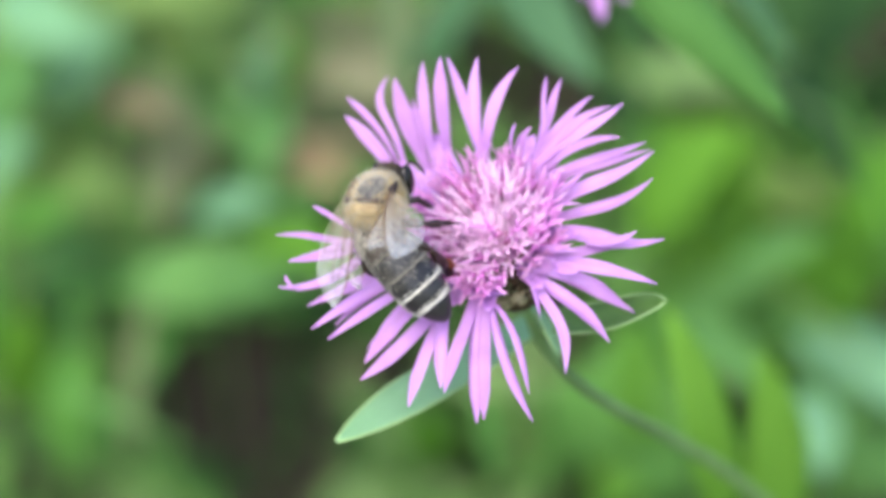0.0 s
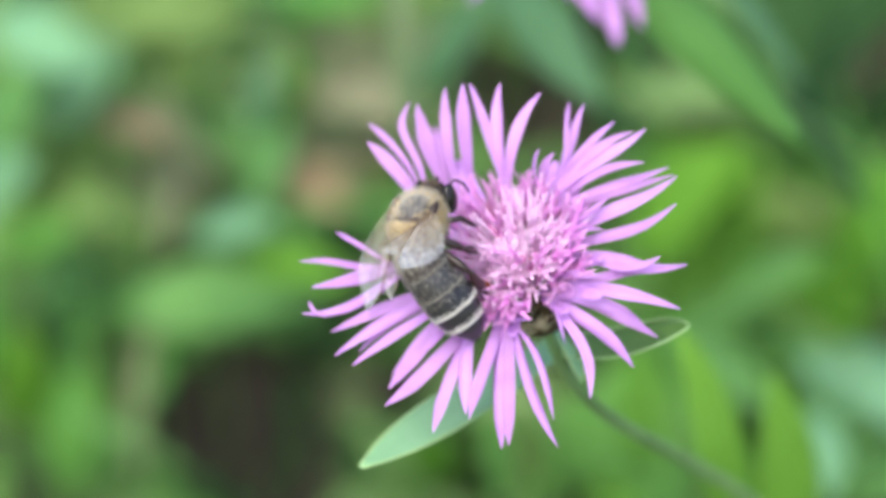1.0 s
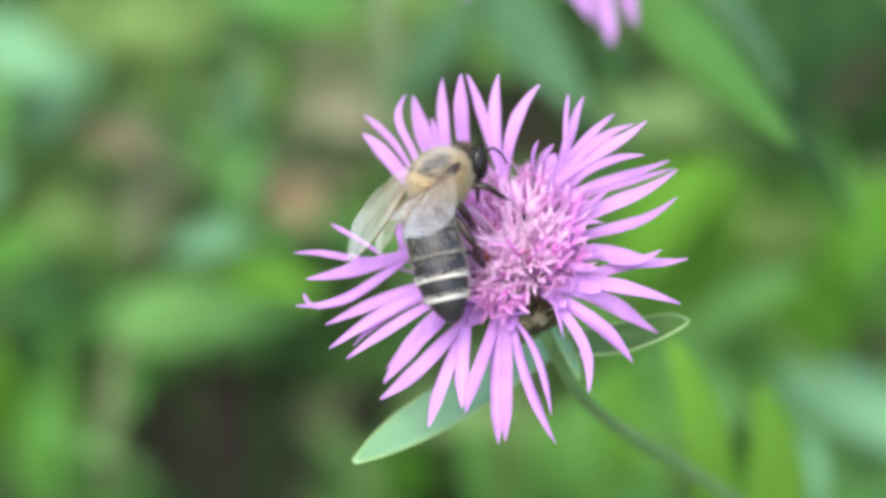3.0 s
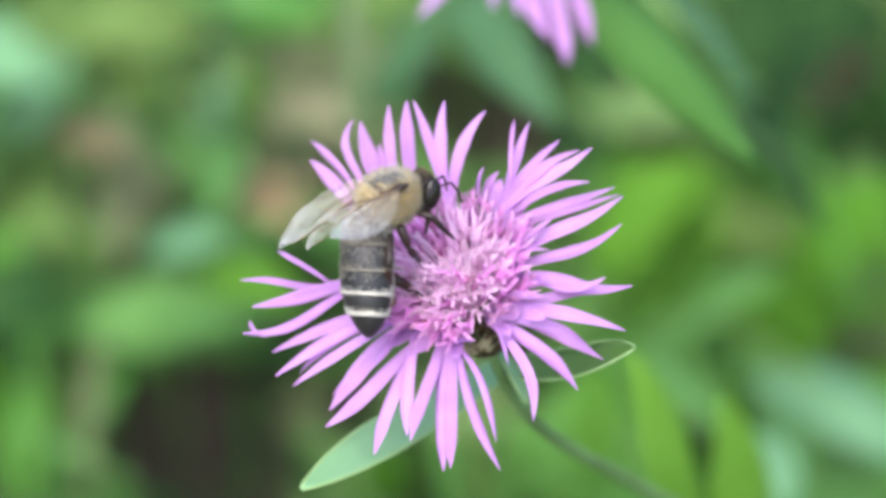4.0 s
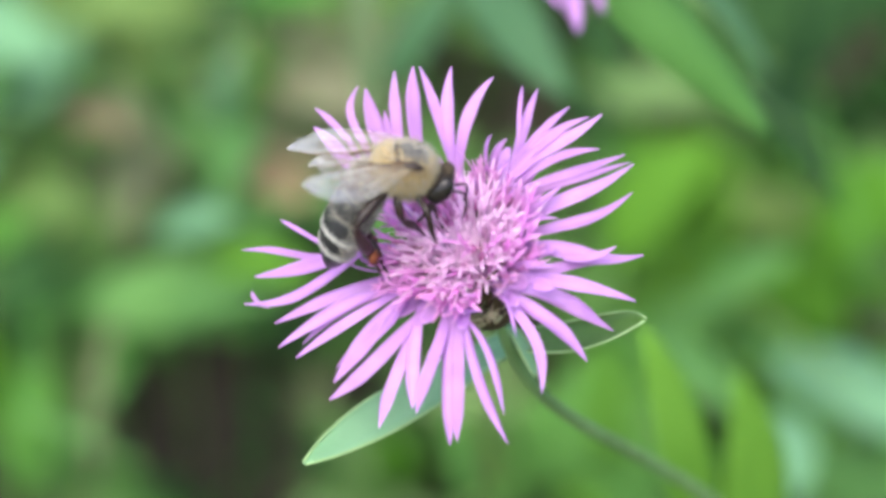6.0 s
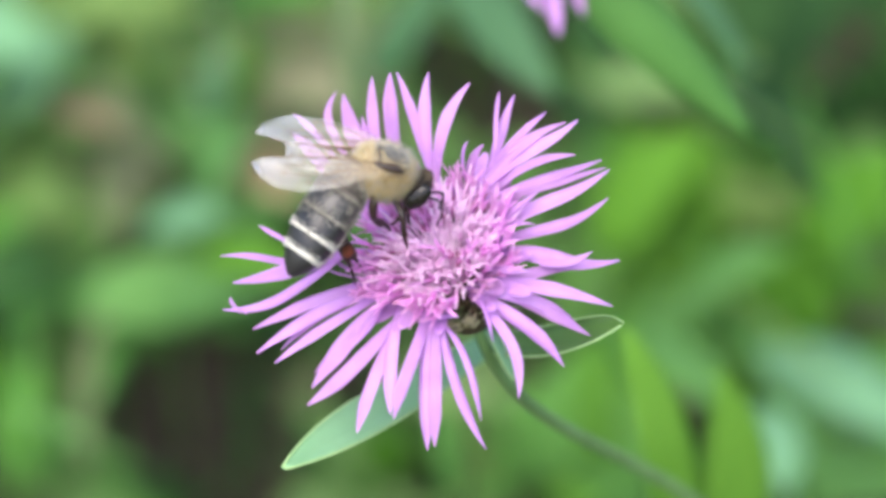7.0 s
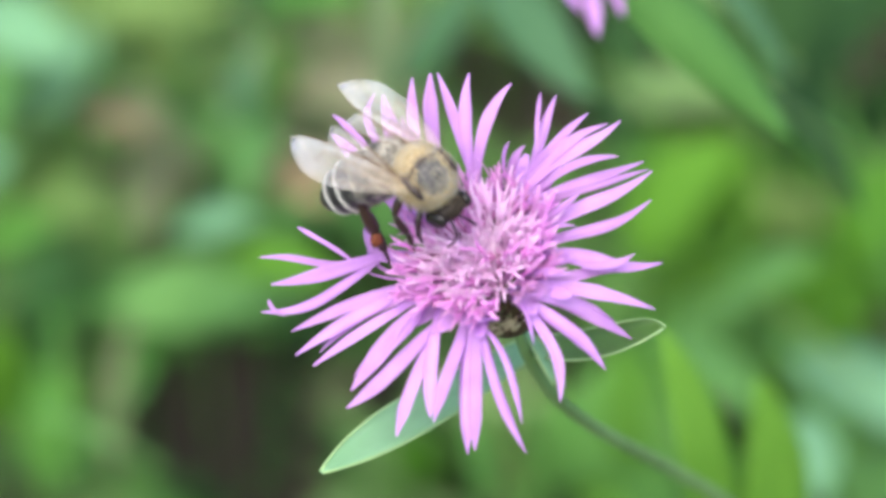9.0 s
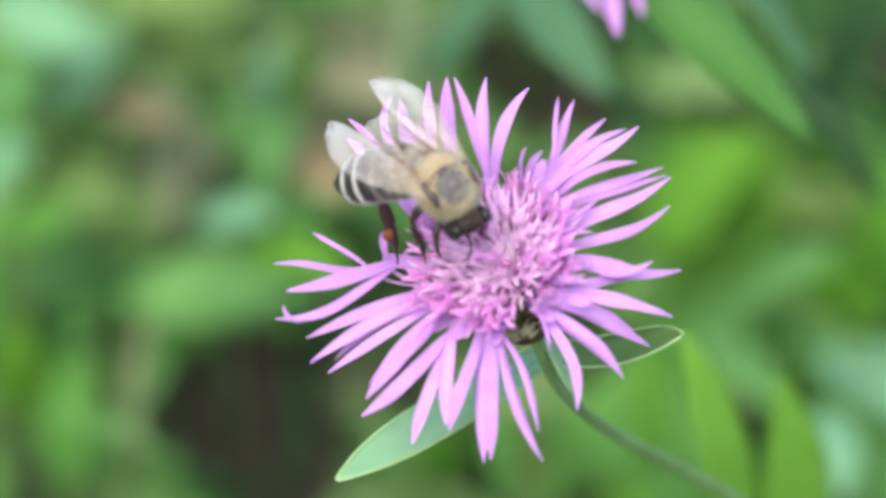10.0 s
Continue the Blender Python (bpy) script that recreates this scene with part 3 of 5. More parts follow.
def florets():
    """The disc: tubes with curled lobes, pale in the middle, a purple fringe that leans outwards, and dark anthers
    between them, crowded in the lower hollow to colour in its shade.
    """
    rnd = random.Random(11)
    pink = [disc_floret(rnd, FLORET, rnd.uniform(2.0, 3.2), 0.14, rnd.choice((3, 4)), 2.1) for _ in range(12)]
    fringe = [disc_floret(rnd, FLORET, rnd.uniform(2.2, 3.4), 0.165, rnd.choice((3, 4)), 2.5) for _ in range(8)]
    pale = [disc_floret(rnd, FLORET_PALE, rnd.uniform(1.9, 3.0), 0.12, rnd.choice((3, 4)), 2.0) for _ in range(12)]
    dark = [disc_floret(rnd, FLORET_DARK, rnd.uniform(1.8, 3.0), 0.16, 1, 1.2) for _ in range(4)]
    n = 270
    for i in range(n):
        rr = 3.1 * math.sqrt((i + 0.5) / n)
        a = i * 2.39996 + rnd.uniform(-0.2, 0.2)
        pick = rnd.random()
        # the hollow's shade is painted by a larger share of dark florets
        hollow = 1.3 < rr < 2.7 and math.sin(a) < -0.5
        row = dark if pick < (0.42 if hollow else 0.03 if rr < 2.2 else 0.08) else pale if (rr < 2.2 and pick < 0.9) or (rr < 2.7 and pick < 0.45) else fringe if rr > 2.4 and pick > 0.45 else pink
        low = -2.5 - 0.10 * rr * rr + rnd.uniform(-0.45, 0.3) - (0.35 if hollow else 0)
        tilt = 0.19 * rr + rnd.uniform(-0.14, 0.14)
        m = TURN.to_4x4() @ Matrix.Translation(Vector((rr * math.cos(a) - 0.35, rr * math.sin(a) - 0.2, low)) * MM) @ Matrix.Rotation(a, 4, "Z") @ Matrix.Rotation(tilt, 4, "Y") @ Matrix.Rotation(rnd.uniform(-0.9, 0.9), 4, "Z")
        part("floret", rnd.choice(row), flower_head, "", m)
    v, f = ball(3.0, 3.0, 2.1, (-0.3, -0.15, -4.1), 24, 12, 0.06)
    part("disc", mesh_of("disc", [TURN @ p for p in v], f, FLORET), flower_head, "pink floret cushion")
    v, f = ball(2.1, 2.1, 1.8, (-0.35, -0.2, -2.3), 28, 14, 0.2)
    part("disc_centre", mesh_of("disc_centre", [TURN @ p for p in v], f, FLORET_PALE), flower_head, "pale pink middle of the disc")


florets()


def two_bend_stem(points, foot):
    """A stem through four slope points (ends and two handles), then down to its foot."""
    a, b, c, d = (Vector(slope(*p)) for p in points)
    pts = [bez(a, b, c, d, i / 16) for i in range(16)]
    way = (d - c).normalized()
    pts += [bez(d, d + way * 25, foot + Vector((0, 0, 40)), foot, i / 16) for i in range(17)]
    return pts


def plant_stem():
    foot = plant_base / MM + Vector((0, 0, -6))
    pts = [p - plant_base / MM for p in two_bend_stem([AXIS * -10.9, (5.24, -13.07, -18.00), (10.35, -14.57, -36.00), (19.85, -20.89, -56.00)], foot)]
    return mesh_of("stem", *tube(pts, [0.42 + 0.3 * i / 32 for i in range(33)], 8), STEM)


part("stem", plant_stem(), knapweed, "thin ribbed green stem")


def stem_leaf(root, tip, sag, width, face, mat, fold):
    a, d = Vector(root), Vector(tip)
    b, c = a.lerp(d, 0.33) + Vector(sag), a.lerp(d, 0.68) + Vector(sag)
    v, f = strap(a, b, c, d, face, width, 0.35, lance_profile, 20, fold, 0.02, 5)
    leaf = part("leaf", mesh_of("leaf", v, f, mat), knapweed, "grey-green lance-shaped leaf", TO_PLANT)
    side = (d - a).normalized().cross(Vector(face)).normalized()
    for s in (-1, 1):
        pts, rad = [], []
        for i in range(21):
            t = i / 20
            up = side.cross((d - a).normalized())
            pts.append(bez(a, b, c, d, t) + side * s * width / 2 * lance_profile(t) + up * fold * width / 2 * lance_profile(t))
            rad.append(0.10)
        part("rim", mesh_of("rim", *tube(pts, rad, 5), LEAF_RIM), leaf)
    mid = [bez(a, b, c, d, i / 20) + Vector(face).normalized() * 0.05 for i in range(20)]
    part("midrib", mesh_of("midrib", *tube(mid, [0.2 - 0.008 * i for i in range(20)], 5), mat), leaf)


stem_leaf((4.45, -7.84, -17.00), (-10.58, -16.35, -4.00), (0.0, -0.1, -0.6), 3.4, (-0.2, 0.35, 0.9), LEAF, 0.30)
# this leaf's face is coloured as shaded
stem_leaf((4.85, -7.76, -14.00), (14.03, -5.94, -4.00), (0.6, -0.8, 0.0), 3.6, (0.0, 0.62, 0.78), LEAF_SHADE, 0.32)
stem_leaf((4.19, -6.51, -12.00), (6.24, -10.34, -12.00), (0.3, 0.2, 0.3), 1.0, (0.3, 0.5, 0.8), LEAF, 0.16)

# ---- the second knapweed, higher up the slope behind ----
second_pose = HEAD @ Matrix.Translation(Vector((9.75, 32.40, -60.00)) * MM) @ pose(0, 0, 0, 0, 0, -12) @ HEAD.inverted() @ Matrix.Translation(plant_base)
second = copy_thing(knapweed, second_pose)
tagged(second, "second lilac knapweed flower standing behind the first", "flower")
for ob in list(second.children_recursive):
    if ob.name.split(".")[0] in ("stem", "leaf", "rim", "midrib"):
        bpy.data.objects.remove(ob)
    elif ob.name.startswith("petal") and -145 < PETAL_TURN[ob.data.name] < -5:
        bpy.data.objects.remove(ob)  # its lower lobes hang in their own way
second_head = next(ob for ob in second.children if ob.name.startswith("flower_head"))
petal(-138.0, 15.53, 1.50, -150.4, 9.12, -0.43, 0.18, 0.00, 1.21, 0.40, head=second_head)
petal(-122.2, 9.97, 2.50, -143.9, 6.84, 0.20, -0.03, 0.00, 0.89, 0.30, head=second_head)
petal(-108.9, 8.99, 3.00, -140.3, 6.06, 0.42, -0.01, 0.00, 1.05, 0.30, head=second_head)
petal(-89.5, 9.88, 2.50, -128.4, 5.26, 1.13, -0.38, 0.00, 1.77, 0.35, head=second_head)
petal(-80.4, 11.88, 3.50, -112.8, 4.12, 1.56, 0.22, 0.00, 1.53, 0.22, head=second_head)
petal(-68.8, 10.28, 2.00, -92.7, 3.52, 1.94, 0.31, 0.00, 1.53, 0.30, head=second_head)
second_foot = Vector((0.0663, 0.2884, 0.0000))


def second_stem():
    top = (second_pose @ TO_PLANT @ (AXIS * -10.9 * MM)) / MM
    foot = second_foot / MM + Vector((0, 0, -6))
    back = second_pose.inverted()
    low = Vector(slope(28.60, 15.15, -125.00))
    pts = [bez(top, top + Vector((0, 0, -12)), low - Vector((5.2, 18.5, -19.9)), low, i / 12) for i in range(12)]
    pts += [bez(low, low + Vector((5.2, 18.5, -19.9)), foot + Vector((0, 0, 30)), foot, i / 14) for i in range(15)]
    return mesh_of("stem", *tube([(back @ (p * MM)) / MM for p in pts], [0.5 + 0.02 * i for i in range(27)], 8), STEM)


part("stem", second_stem(), second, "thin ribbed green stem")


# ---- herbs behind: each leaf is carried on a stalk from the ground ----
herb_count = [0]


def herb_leaf(root, tip, width, kind, fold=0.15):
    herb_count[0] += 1
    rnd = random.Random(herb_count[0])
    a, d = Vector(slope(*root)), Vector(slope(*tip))
    foot = Vector((a.x + rnd.uniform(-8, 8), a.y + a.z * rnd.uniform(0.9, 1.1) + 4, 0))
    foot.z = ground_height(foot.x * MM, foot.y * MM) * 1000 - 2
    words = {"green": "soft green herb with broad leaves", "bright": "fresh bright green meadow herb leaf on its stalk", "pale": "pale blue-green herb leaf on its stalk",
             "green2": "upright green herb leaf on its stalk", "sage": "soft sage green herb leaf on its stalk", "fresh": "long fresh green pointed leaf beneath a flower", "sage2": "broad fresh green herb leaf on its stalk", "lime": "fresh yellow-green upright leaf on its stalk", "grey": "dull grey-green herb leaf on its stalk", "straw": "straw-coloured half-dry herb leaf on its stalk", "blue": "bluish green herb leaf on its stalk", "olive": "olive green grassy leaf on its stalk", "dark": "dark green herb leaf on its stalk, shade put into its colour", "dry": "withered brown leaf on a dry stalk",
             "drygreen": "half-withered grey-green leaf on a stalk", "red": "reddish brown withered leaf on a stalk"}
    herb = thing("meadow_herb", Matrix.Translation(foot * MM), words[kind], "plant", "meadow herbs")
    a, d = a - foot, d - foot
    span = d - a
    face = (Vector((0, -0.5, 0.85)) + Vector((rnd.uniform(-0.4, 0.4), rnd.uniform(-0.3, 0.3), 0))).normalized()
    lift = face * span.length * 0.12
    v, f = strap(a, a + span * 0.33 + lift, a + span * 0.7 + lift, d, face, width, 0.4, leaf_profile, 12, fold, 0.03, herb_count[0])
    part("leaf", mesh_of("leaf", v, f, HERB[kind]), herb)
    pts = [bez(Vector((0, 0, 0)), Vector((0, 0, max(3, a.z * 0.5))), a - span * 0.25, a + span * 0.06, i / 10) for i in range(11)]
    part("stalk", mesh_of("stalk", *tube(pts, [0.6 - 0.03 * i for i in range(11)], 6), HERB["dry" if kind in ("dry", "red") else "green"]), herb)


herb_leaf((-63.9, 31.8, -290.0), (-46.8, 28.8, -278.0), 12.1, "olive")
herb_leaf((-34.3, 32.9, -280.0), (-49.8, 29.9, -268.0), 11.1, "olive")
herb_leaf((-36.7, 39.2, -280.0), (-21.9, 33.0, -268.0), 7.9, "sage")
herb_leaf((-51.8, 24.6, -290.0), (-34.2, 26.5, -278.0), 8.8, "olive")
herb_leaf((-30.9, 31.8, -290.0), (-40.5, 24.1, -278.0), 8.0, "sage")
herb_leaf((-65.7, 17.2, -285.0), (-51.8, 27.0, -273.0), 12.0, "pale")
herb_leaf((-69.9, 31.3, -280.0), (-54.5, 22.9, -268.0), 9.5, "pale")
herb_leaf((-73.7, 12.4, -285.0), (-61.2, 21.6, -273.0), 12.0, "sage")
herb_leaf((-73.0, 2.9, -280.0), (-63.7, 9.8, -268.0), 10.3, "pale")
herb_leaf((-56.6, 18.2, -290.0), (-42.0, 16.2, -278.0), 5.6, "drygreen")
herb_leaf((-52.3, 16.0, -270.0), (-43.6, 12.7, -258.0), 5.8, "dry")
herb_leaf((-44.6, 13.1, -280.0), (-45.6, -1.8, -268.0), 6.3, "drygreen")
herb_leaf((-41.8, 11.6, -285.0), (-42.1, 2.0, -273.0), 4.8, "drygreen")
herb_leaf((-39.7, 17.4, -290.0), (-34.2, 12.3, -278.0), 6.4, "sage")
herb_leaf((-32.7, 15.0, -260.0), (-29.3, 24.4, -248.0), 4.2, "pale")
herb_leaf((-28.9, 16.2, -275.0), (-32.1, 3.6, -263.0), 5.9, "sage")
herb_leaf((-23.4, 15.5, -210.0), (-24.1, 23.0, -198.0), 3.8, "bright")
herb_leaf((-27.3, 28.2, -290.0), (-14.9, 24.1, -278.0), 7.6, "drygreen")
herb_leaf((-24.5, 32.9, -310.0), (-14.2, 29.8, -298.0), 5.8, "drygreen")
herb_leaf((-27.4, 21.2, -285.0), (-12.8, 16.9, -273.0), 9.6, "straw")
herb_leaf((-16.7, 27.4, -300.0), (-9.9, 15.7, -288.0), 7.4, "drygreen")
herb_leaf((-34.1, 34.2, -290.0), (-17.6, 35.1, -278.0), 6.4, "sage")
herb_leaf((-28.2, 31.6, -270.0), (-15.4, 32.5, -258.0), 3.9, "green")
herb_leaf((-29.9, 10.0, -280.0), (-20.0, 3.6, -268.0), 6.7, "red")
herb_leaf((-18.4, 20.9, -300.0), (-6.7, 10.1, -288.0), 9.8, "straw")
herb_leaf((-22.4, 15.2, -300.0), (-15.6, 6.9, -288.0), 5.7, "straw")
herb_leaf((-29.8, 14.4, -300.0), (-19.6, 12.5, -288.0), 5.7, "drygreen")
herb_leaf((-63.5, 6.0, -280.0), (-50.6, 2.0, -268.0), 8.7, "olive")
herb_leaf((-69.9, -1.9, -280.0), (-57.6, 1.3, -268.0), 7.1, "green")
herb_leaf((-56.1, -3.5, -285.0), (-47.9, 2.0, -273.0), 6.4, "olive")
herb_leaf((-39.9, 0.1, -255.0), (-28.7, 1.6, -243.0), 5.7, "pale")
herb_leaf((-33.5, -3.5, -280.0), (-22.7, 3.6, -268.0), 6.3, "sage")
herb_leaf((-50.8, -10.4, -270.0), (-20.8, -7.1, -258.0), 10.9, "sage")
herb_leaf((-38.8, -10.8, -255.0), (-20.9, -7.6, -243.0), 5.3, "sage")
herb_leaf((-32.4, -3.2, -250.0), (-19.2, -6.1, -238.0), 7.5, "green2")
herb_leaf((-43.8, -14.3, -270.0), (-24.6, -11.7, -258.0), 5.4, "green")
herb_leaf((-29.3, 0.5, -290.0), (-15.3, 4.4, -278.0), 8.0, "sage")
herb_leaf((-26.4, 12.7, -297.0), (-17.5, 8.4, -285.0), 6.9, "straw")
herb_leaf((-21.4, 0.5, -295.0), (-5.9, 2.9, -283.0), 9.7, "sage")
herb_leaf((-24.1, 9.5, -300.0), (-11.5, 5.3, -288.0), 7.4, "green2")
herb_leaf((-47.8, -33.2, -250.0), (-44.2, -10.5, -238.0), 4.1, "drygreen")
herb_leaf((-45.0, -12.8, -275.0), (-47.1, -23.3, -263.0), 4.7, "green")
herb_leaf((-57.5, -35.4, -260.0), (-55.1, -17.4, -248.0), 7.6, "green")
herb_leaf((-64.0, -26.7, -270.0), (-64.9, -12.4, -258.0), 9.3, "green2")
herb_leaf((-71.7, -18.9, -270.0), (-67.9, -3.3, -258.0), 10.1, "green")
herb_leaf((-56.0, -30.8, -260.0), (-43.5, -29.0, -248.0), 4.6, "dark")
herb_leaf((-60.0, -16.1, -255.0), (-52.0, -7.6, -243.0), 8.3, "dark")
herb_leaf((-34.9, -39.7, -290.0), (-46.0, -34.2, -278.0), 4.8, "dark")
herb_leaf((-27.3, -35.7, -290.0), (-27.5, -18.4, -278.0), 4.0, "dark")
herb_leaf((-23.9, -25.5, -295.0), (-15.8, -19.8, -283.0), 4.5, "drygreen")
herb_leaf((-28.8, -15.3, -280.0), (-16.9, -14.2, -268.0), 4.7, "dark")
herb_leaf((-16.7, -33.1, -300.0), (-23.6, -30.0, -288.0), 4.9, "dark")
herb_leaf((-9.7, 9.5, -165.0), (-10.5, 32.7, -153.0), 2.8, "grey")
herb_leaf((-9.1, 17.9, -210.0), (1.0, 31.1, -198.0), 5.6, "blue")
herb_leaf((-9.2, 31.8, -290.0), (-8.2, 16.2, -278.0), 4.8, "drygreen")
herb_leaf((-13.2, 38.3, -290.0), (-3.4, 34.4, -278.0), 7.2, "olive")
herb_leaf((1.7, 29.5, -160.0), (12.3, 14.4, -148.0), 6.9, "blue")
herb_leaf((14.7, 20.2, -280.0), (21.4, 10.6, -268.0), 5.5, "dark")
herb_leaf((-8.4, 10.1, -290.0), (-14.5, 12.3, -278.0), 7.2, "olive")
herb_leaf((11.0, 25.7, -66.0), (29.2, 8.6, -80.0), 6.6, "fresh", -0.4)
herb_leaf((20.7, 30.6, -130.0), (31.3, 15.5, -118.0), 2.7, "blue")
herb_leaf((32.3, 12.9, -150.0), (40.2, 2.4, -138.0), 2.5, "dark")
herb_leaf((19.5, 14.7, -280.0), (26.8, 8.2, -268.0), 7.1, "green2")
herb_leaf((19.6, -2.6, -260.0), (34.2, 11.7, -248.0), 13.0, "green2")
herb_leaf((26.2, -4.9, -270.0), (37.8, 4.3, -258.0), 9.3, "bright")
herb_leaf((28.0, 2.8, -260.0), (37.2, 9.5, -248.0), 8.4, "green2")
# dark leaves added upper right; their colour stands in for deep shade
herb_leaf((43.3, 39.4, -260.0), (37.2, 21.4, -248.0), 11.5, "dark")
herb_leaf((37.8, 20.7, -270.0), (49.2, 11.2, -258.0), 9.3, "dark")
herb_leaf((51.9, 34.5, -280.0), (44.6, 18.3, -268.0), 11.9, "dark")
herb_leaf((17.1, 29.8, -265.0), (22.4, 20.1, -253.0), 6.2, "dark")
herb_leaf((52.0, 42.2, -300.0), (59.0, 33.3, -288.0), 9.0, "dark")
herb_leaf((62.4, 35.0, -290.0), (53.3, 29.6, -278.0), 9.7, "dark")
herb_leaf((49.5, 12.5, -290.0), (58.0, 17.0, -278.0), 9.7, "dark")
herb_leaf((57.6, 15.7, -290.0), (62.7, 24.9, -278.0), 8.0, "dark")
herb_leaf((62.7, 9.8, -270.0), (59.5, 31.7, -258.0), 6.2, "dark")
herb_leaf((32.4, 4.5, -285.0), (48.9, 1.3, -273.0), 8.0, "olive")
herb_leaf((41.5, -1.9, -290.0), (53.3, 2.8, -278.0), 8.8, "olive")
herb_leaf((41.5, 10.1, -290.0), (51.7, 6.0, -278.0), 6.4, "green2")
herb_leaf((47.0, -3.2, -250.0), (59.2, 9.3, -238.0), 10.5, "green2")
herb_leaf((51.7, 2.8, -260.0), (64.0, -1.7, -248.0), 9.9, "bright")
herb_leaf((22.6, -1.9, -280.0), (36.9, 1.3, -268.0), 4.7, "green2")
herb_leaf((30.5, -10.0, -250.0), (43.8, -3.1, -238.0), 7.1, "sage")
herb_leaf((25.2, -12.6, -265.0), (37.5, -10.0, -253.0), 6.2, "sage")
herb_leaf((41.7, -15.8, -270.0), (53.0, -4.8, -258.0), 12.4, "green2")
herb_leaf((33.4, -3.6, -290.0), (44.6, 2.1, -278.0), 9.7, "green2")
herb_leaf((49.5, -14.8, -290.0), (62.7, -8.2, -278.0), 9.7, "bright")
herb_leaf((44.8, 0.5, -280.0), (50.8, -6.5, -268.0), 7.1, "green2")
herb_leaf((52.7, -12.2, -280.0), (64.8, -14.2, -268.0), 6.3, "drygreen")
herb_leaf((56.8, -8.4, -290.0), (65.9, -8.2, -278.0), 6.4, "olive")
herb_leaf((24.4, -11.9, -305.0), (36.8, -5.2, -293.0), 13.2, "bright")
herb_leaf((38.7, -8.7, -310.0), (51.8, -11.8, -298.0), 14.1, "bright")
herb_leaf((52.8, -25.3, -310.0), (64.9, -16.7, -298.0), 14.1, "bright")
herb_leaf((31.5, -20.0, -300.0), (45.4, -13.2, -288.0), 13.9, "bright")
herb_leaf((-55.3, 32.9, -310.0), (-41.1, 35.5, -298.0), 12.5, "olive")
herb_leaf((-30.3, 36.2, -310.0), (-16.7, 30.6, -298.0), 10.0, "olive")
herb_leaf((-31.4, 1.3, -300.0), (-22.8, -8.3, -288.0), 9.8, "sage")
herb_leaf((-67.4, -8.5, -300.0), (-51.6, -5.1, -288.0), 9.8, "sage")
herb_leaf((19.3, -24.9, -300.0), (31.7, -19.6, -288.0), 12.3, "bright")
herb_leaf((43.8, -28.2, -300.0), (59.0, -21.2, -288.0), 13.1, "sage2")
herb_leaf((40.5, -15.4, -232.0), (60.9, -27.8, -220.0), 10.9, "pale")
herb_leaf((55.3, -36.4, -300.0), (70.2, -30.8, -288.0), 13.1, "sage2")
herb_leaf((34.0, -41.3, -300.0), (47.8, -32.4, -288.0), 13.1, "bright")
herb_leaf((15.2, -41.3, -300.0), (25.3, -34.0, -288.0), 11.5, "bright")
herb_leaf((43.3, -17.2, -222.0), (58.3, -25.2, -210.0), 6.4, "pale")
herb_leaf((25.6, -13.5, -240.0), (35.1, -23.2, -228.0), 7.4, "sage")
herb_leaf((35.9, -14.1, -265.0), (48.0, -18.3, -253.0), 6.9, "sage")
herb_leaf((28.8, -31.0, -215.0), (27.7, -19.3, -203.0), 3.2, "dry")
herb_leaf((22.9, -29.1, -90.0), (16.9, -8.1, -78.0), 5.3, "lime")
herb_leaf((23.2, -21.4, -295.0), (34.7, -11.4, -283.0), 12.2, "sage2")
herb_leaf((35.6, -15.1, -300.0), (51.0, -8.3, -288.0), 12.3, "sage2")
herb_leaf((29.3, -34.7, -112.0), (26.8, -12.9, -100.0), 7.2, "lime")
herb_leaf((39.9, -21.9, -215.0), (41.1, -32.3, -203.0), 6.3, "pale")
herb_leaf((46.3, -30.2, -250.0), (58.5, -34.7, -238.0), 9.0, "sage")
herb_leaf((54.7, -18.6, -260.0), (65.5, -21.1, -248.0), 9.2, "bright")
herb_leaf((18.7, -28.0, -200.0), (17.4, -12.0, -188.0), 5.5, "bright")
herb_leaf((13.6, -32.0, -230.0), (15.8, -15.7, -218.0), 9.4, "sage2")
herb_leaf((23.0, -29.8, -270.0), (31.7, -21.6, -258.0), 10.9, "sage2")
herb_leaf((26.3, -36.3, -240.0), (17.1, -27.5, -228.0), 8.1, "sage2")
herb_leaf((11.4, -32.0, -230.0), (8.4, -19.9, -218.0), 7.9, "sage2")
herb_leaf((1.0, -31.1, -185.0), (-1.2, -19.7, -173.0), 5.3, "sage2")
herb_leaf((6.5, -36.3, -240.0), (4.2, -24.6, -228.0), 5.2, "sage2")
herb_leaf((4.7, -30.8, -200.0), (2.7, -20.0, -188.0), 4.1, "olive")
herb_leaf((-7.1, -33.8, -260.0), (-9.2, -25.6, -248.0), 6.9, "green2")
herb_leaf((-11.1, -38.4, -270.0), (-17.0, -32.2, -258.0), 6.2, "green2")
herb_leaf((-34.7, 7.1, -250.0), (-47.6, 24.3, -242.0), 0.7, "grey")
herb_leaf((-32.4, 31.3, -250.0), (-21.6, 9.4, -242.0), 0.7, "drygreen")
herb_leaf((-45.8, 17.1, -240.0), (-34.2, 8.2, -232.0), 0.9, "drygreen")
herb_leaf((52.4, -10.1, -220.0), (43.3, 19.1, -212.0), 1.1, "green")
herb_leaf((-53.7, -21.5, -205.0), (-36.9, -27.7, -197.0), 1.0, "sage")
herb_leaf((-52.9, -32.0, -230.0), (-40.0, -17.2, -222.0), 0.9, "sage")
herb_leaf((-48.1, -31.6, -225.0), (-52.2, -7.2, -217.0), 1.1, "green")
herb_leaf((33.9, -7.2, -220.0), (48.8, -21.1, -212.0), 1.0, "olive")
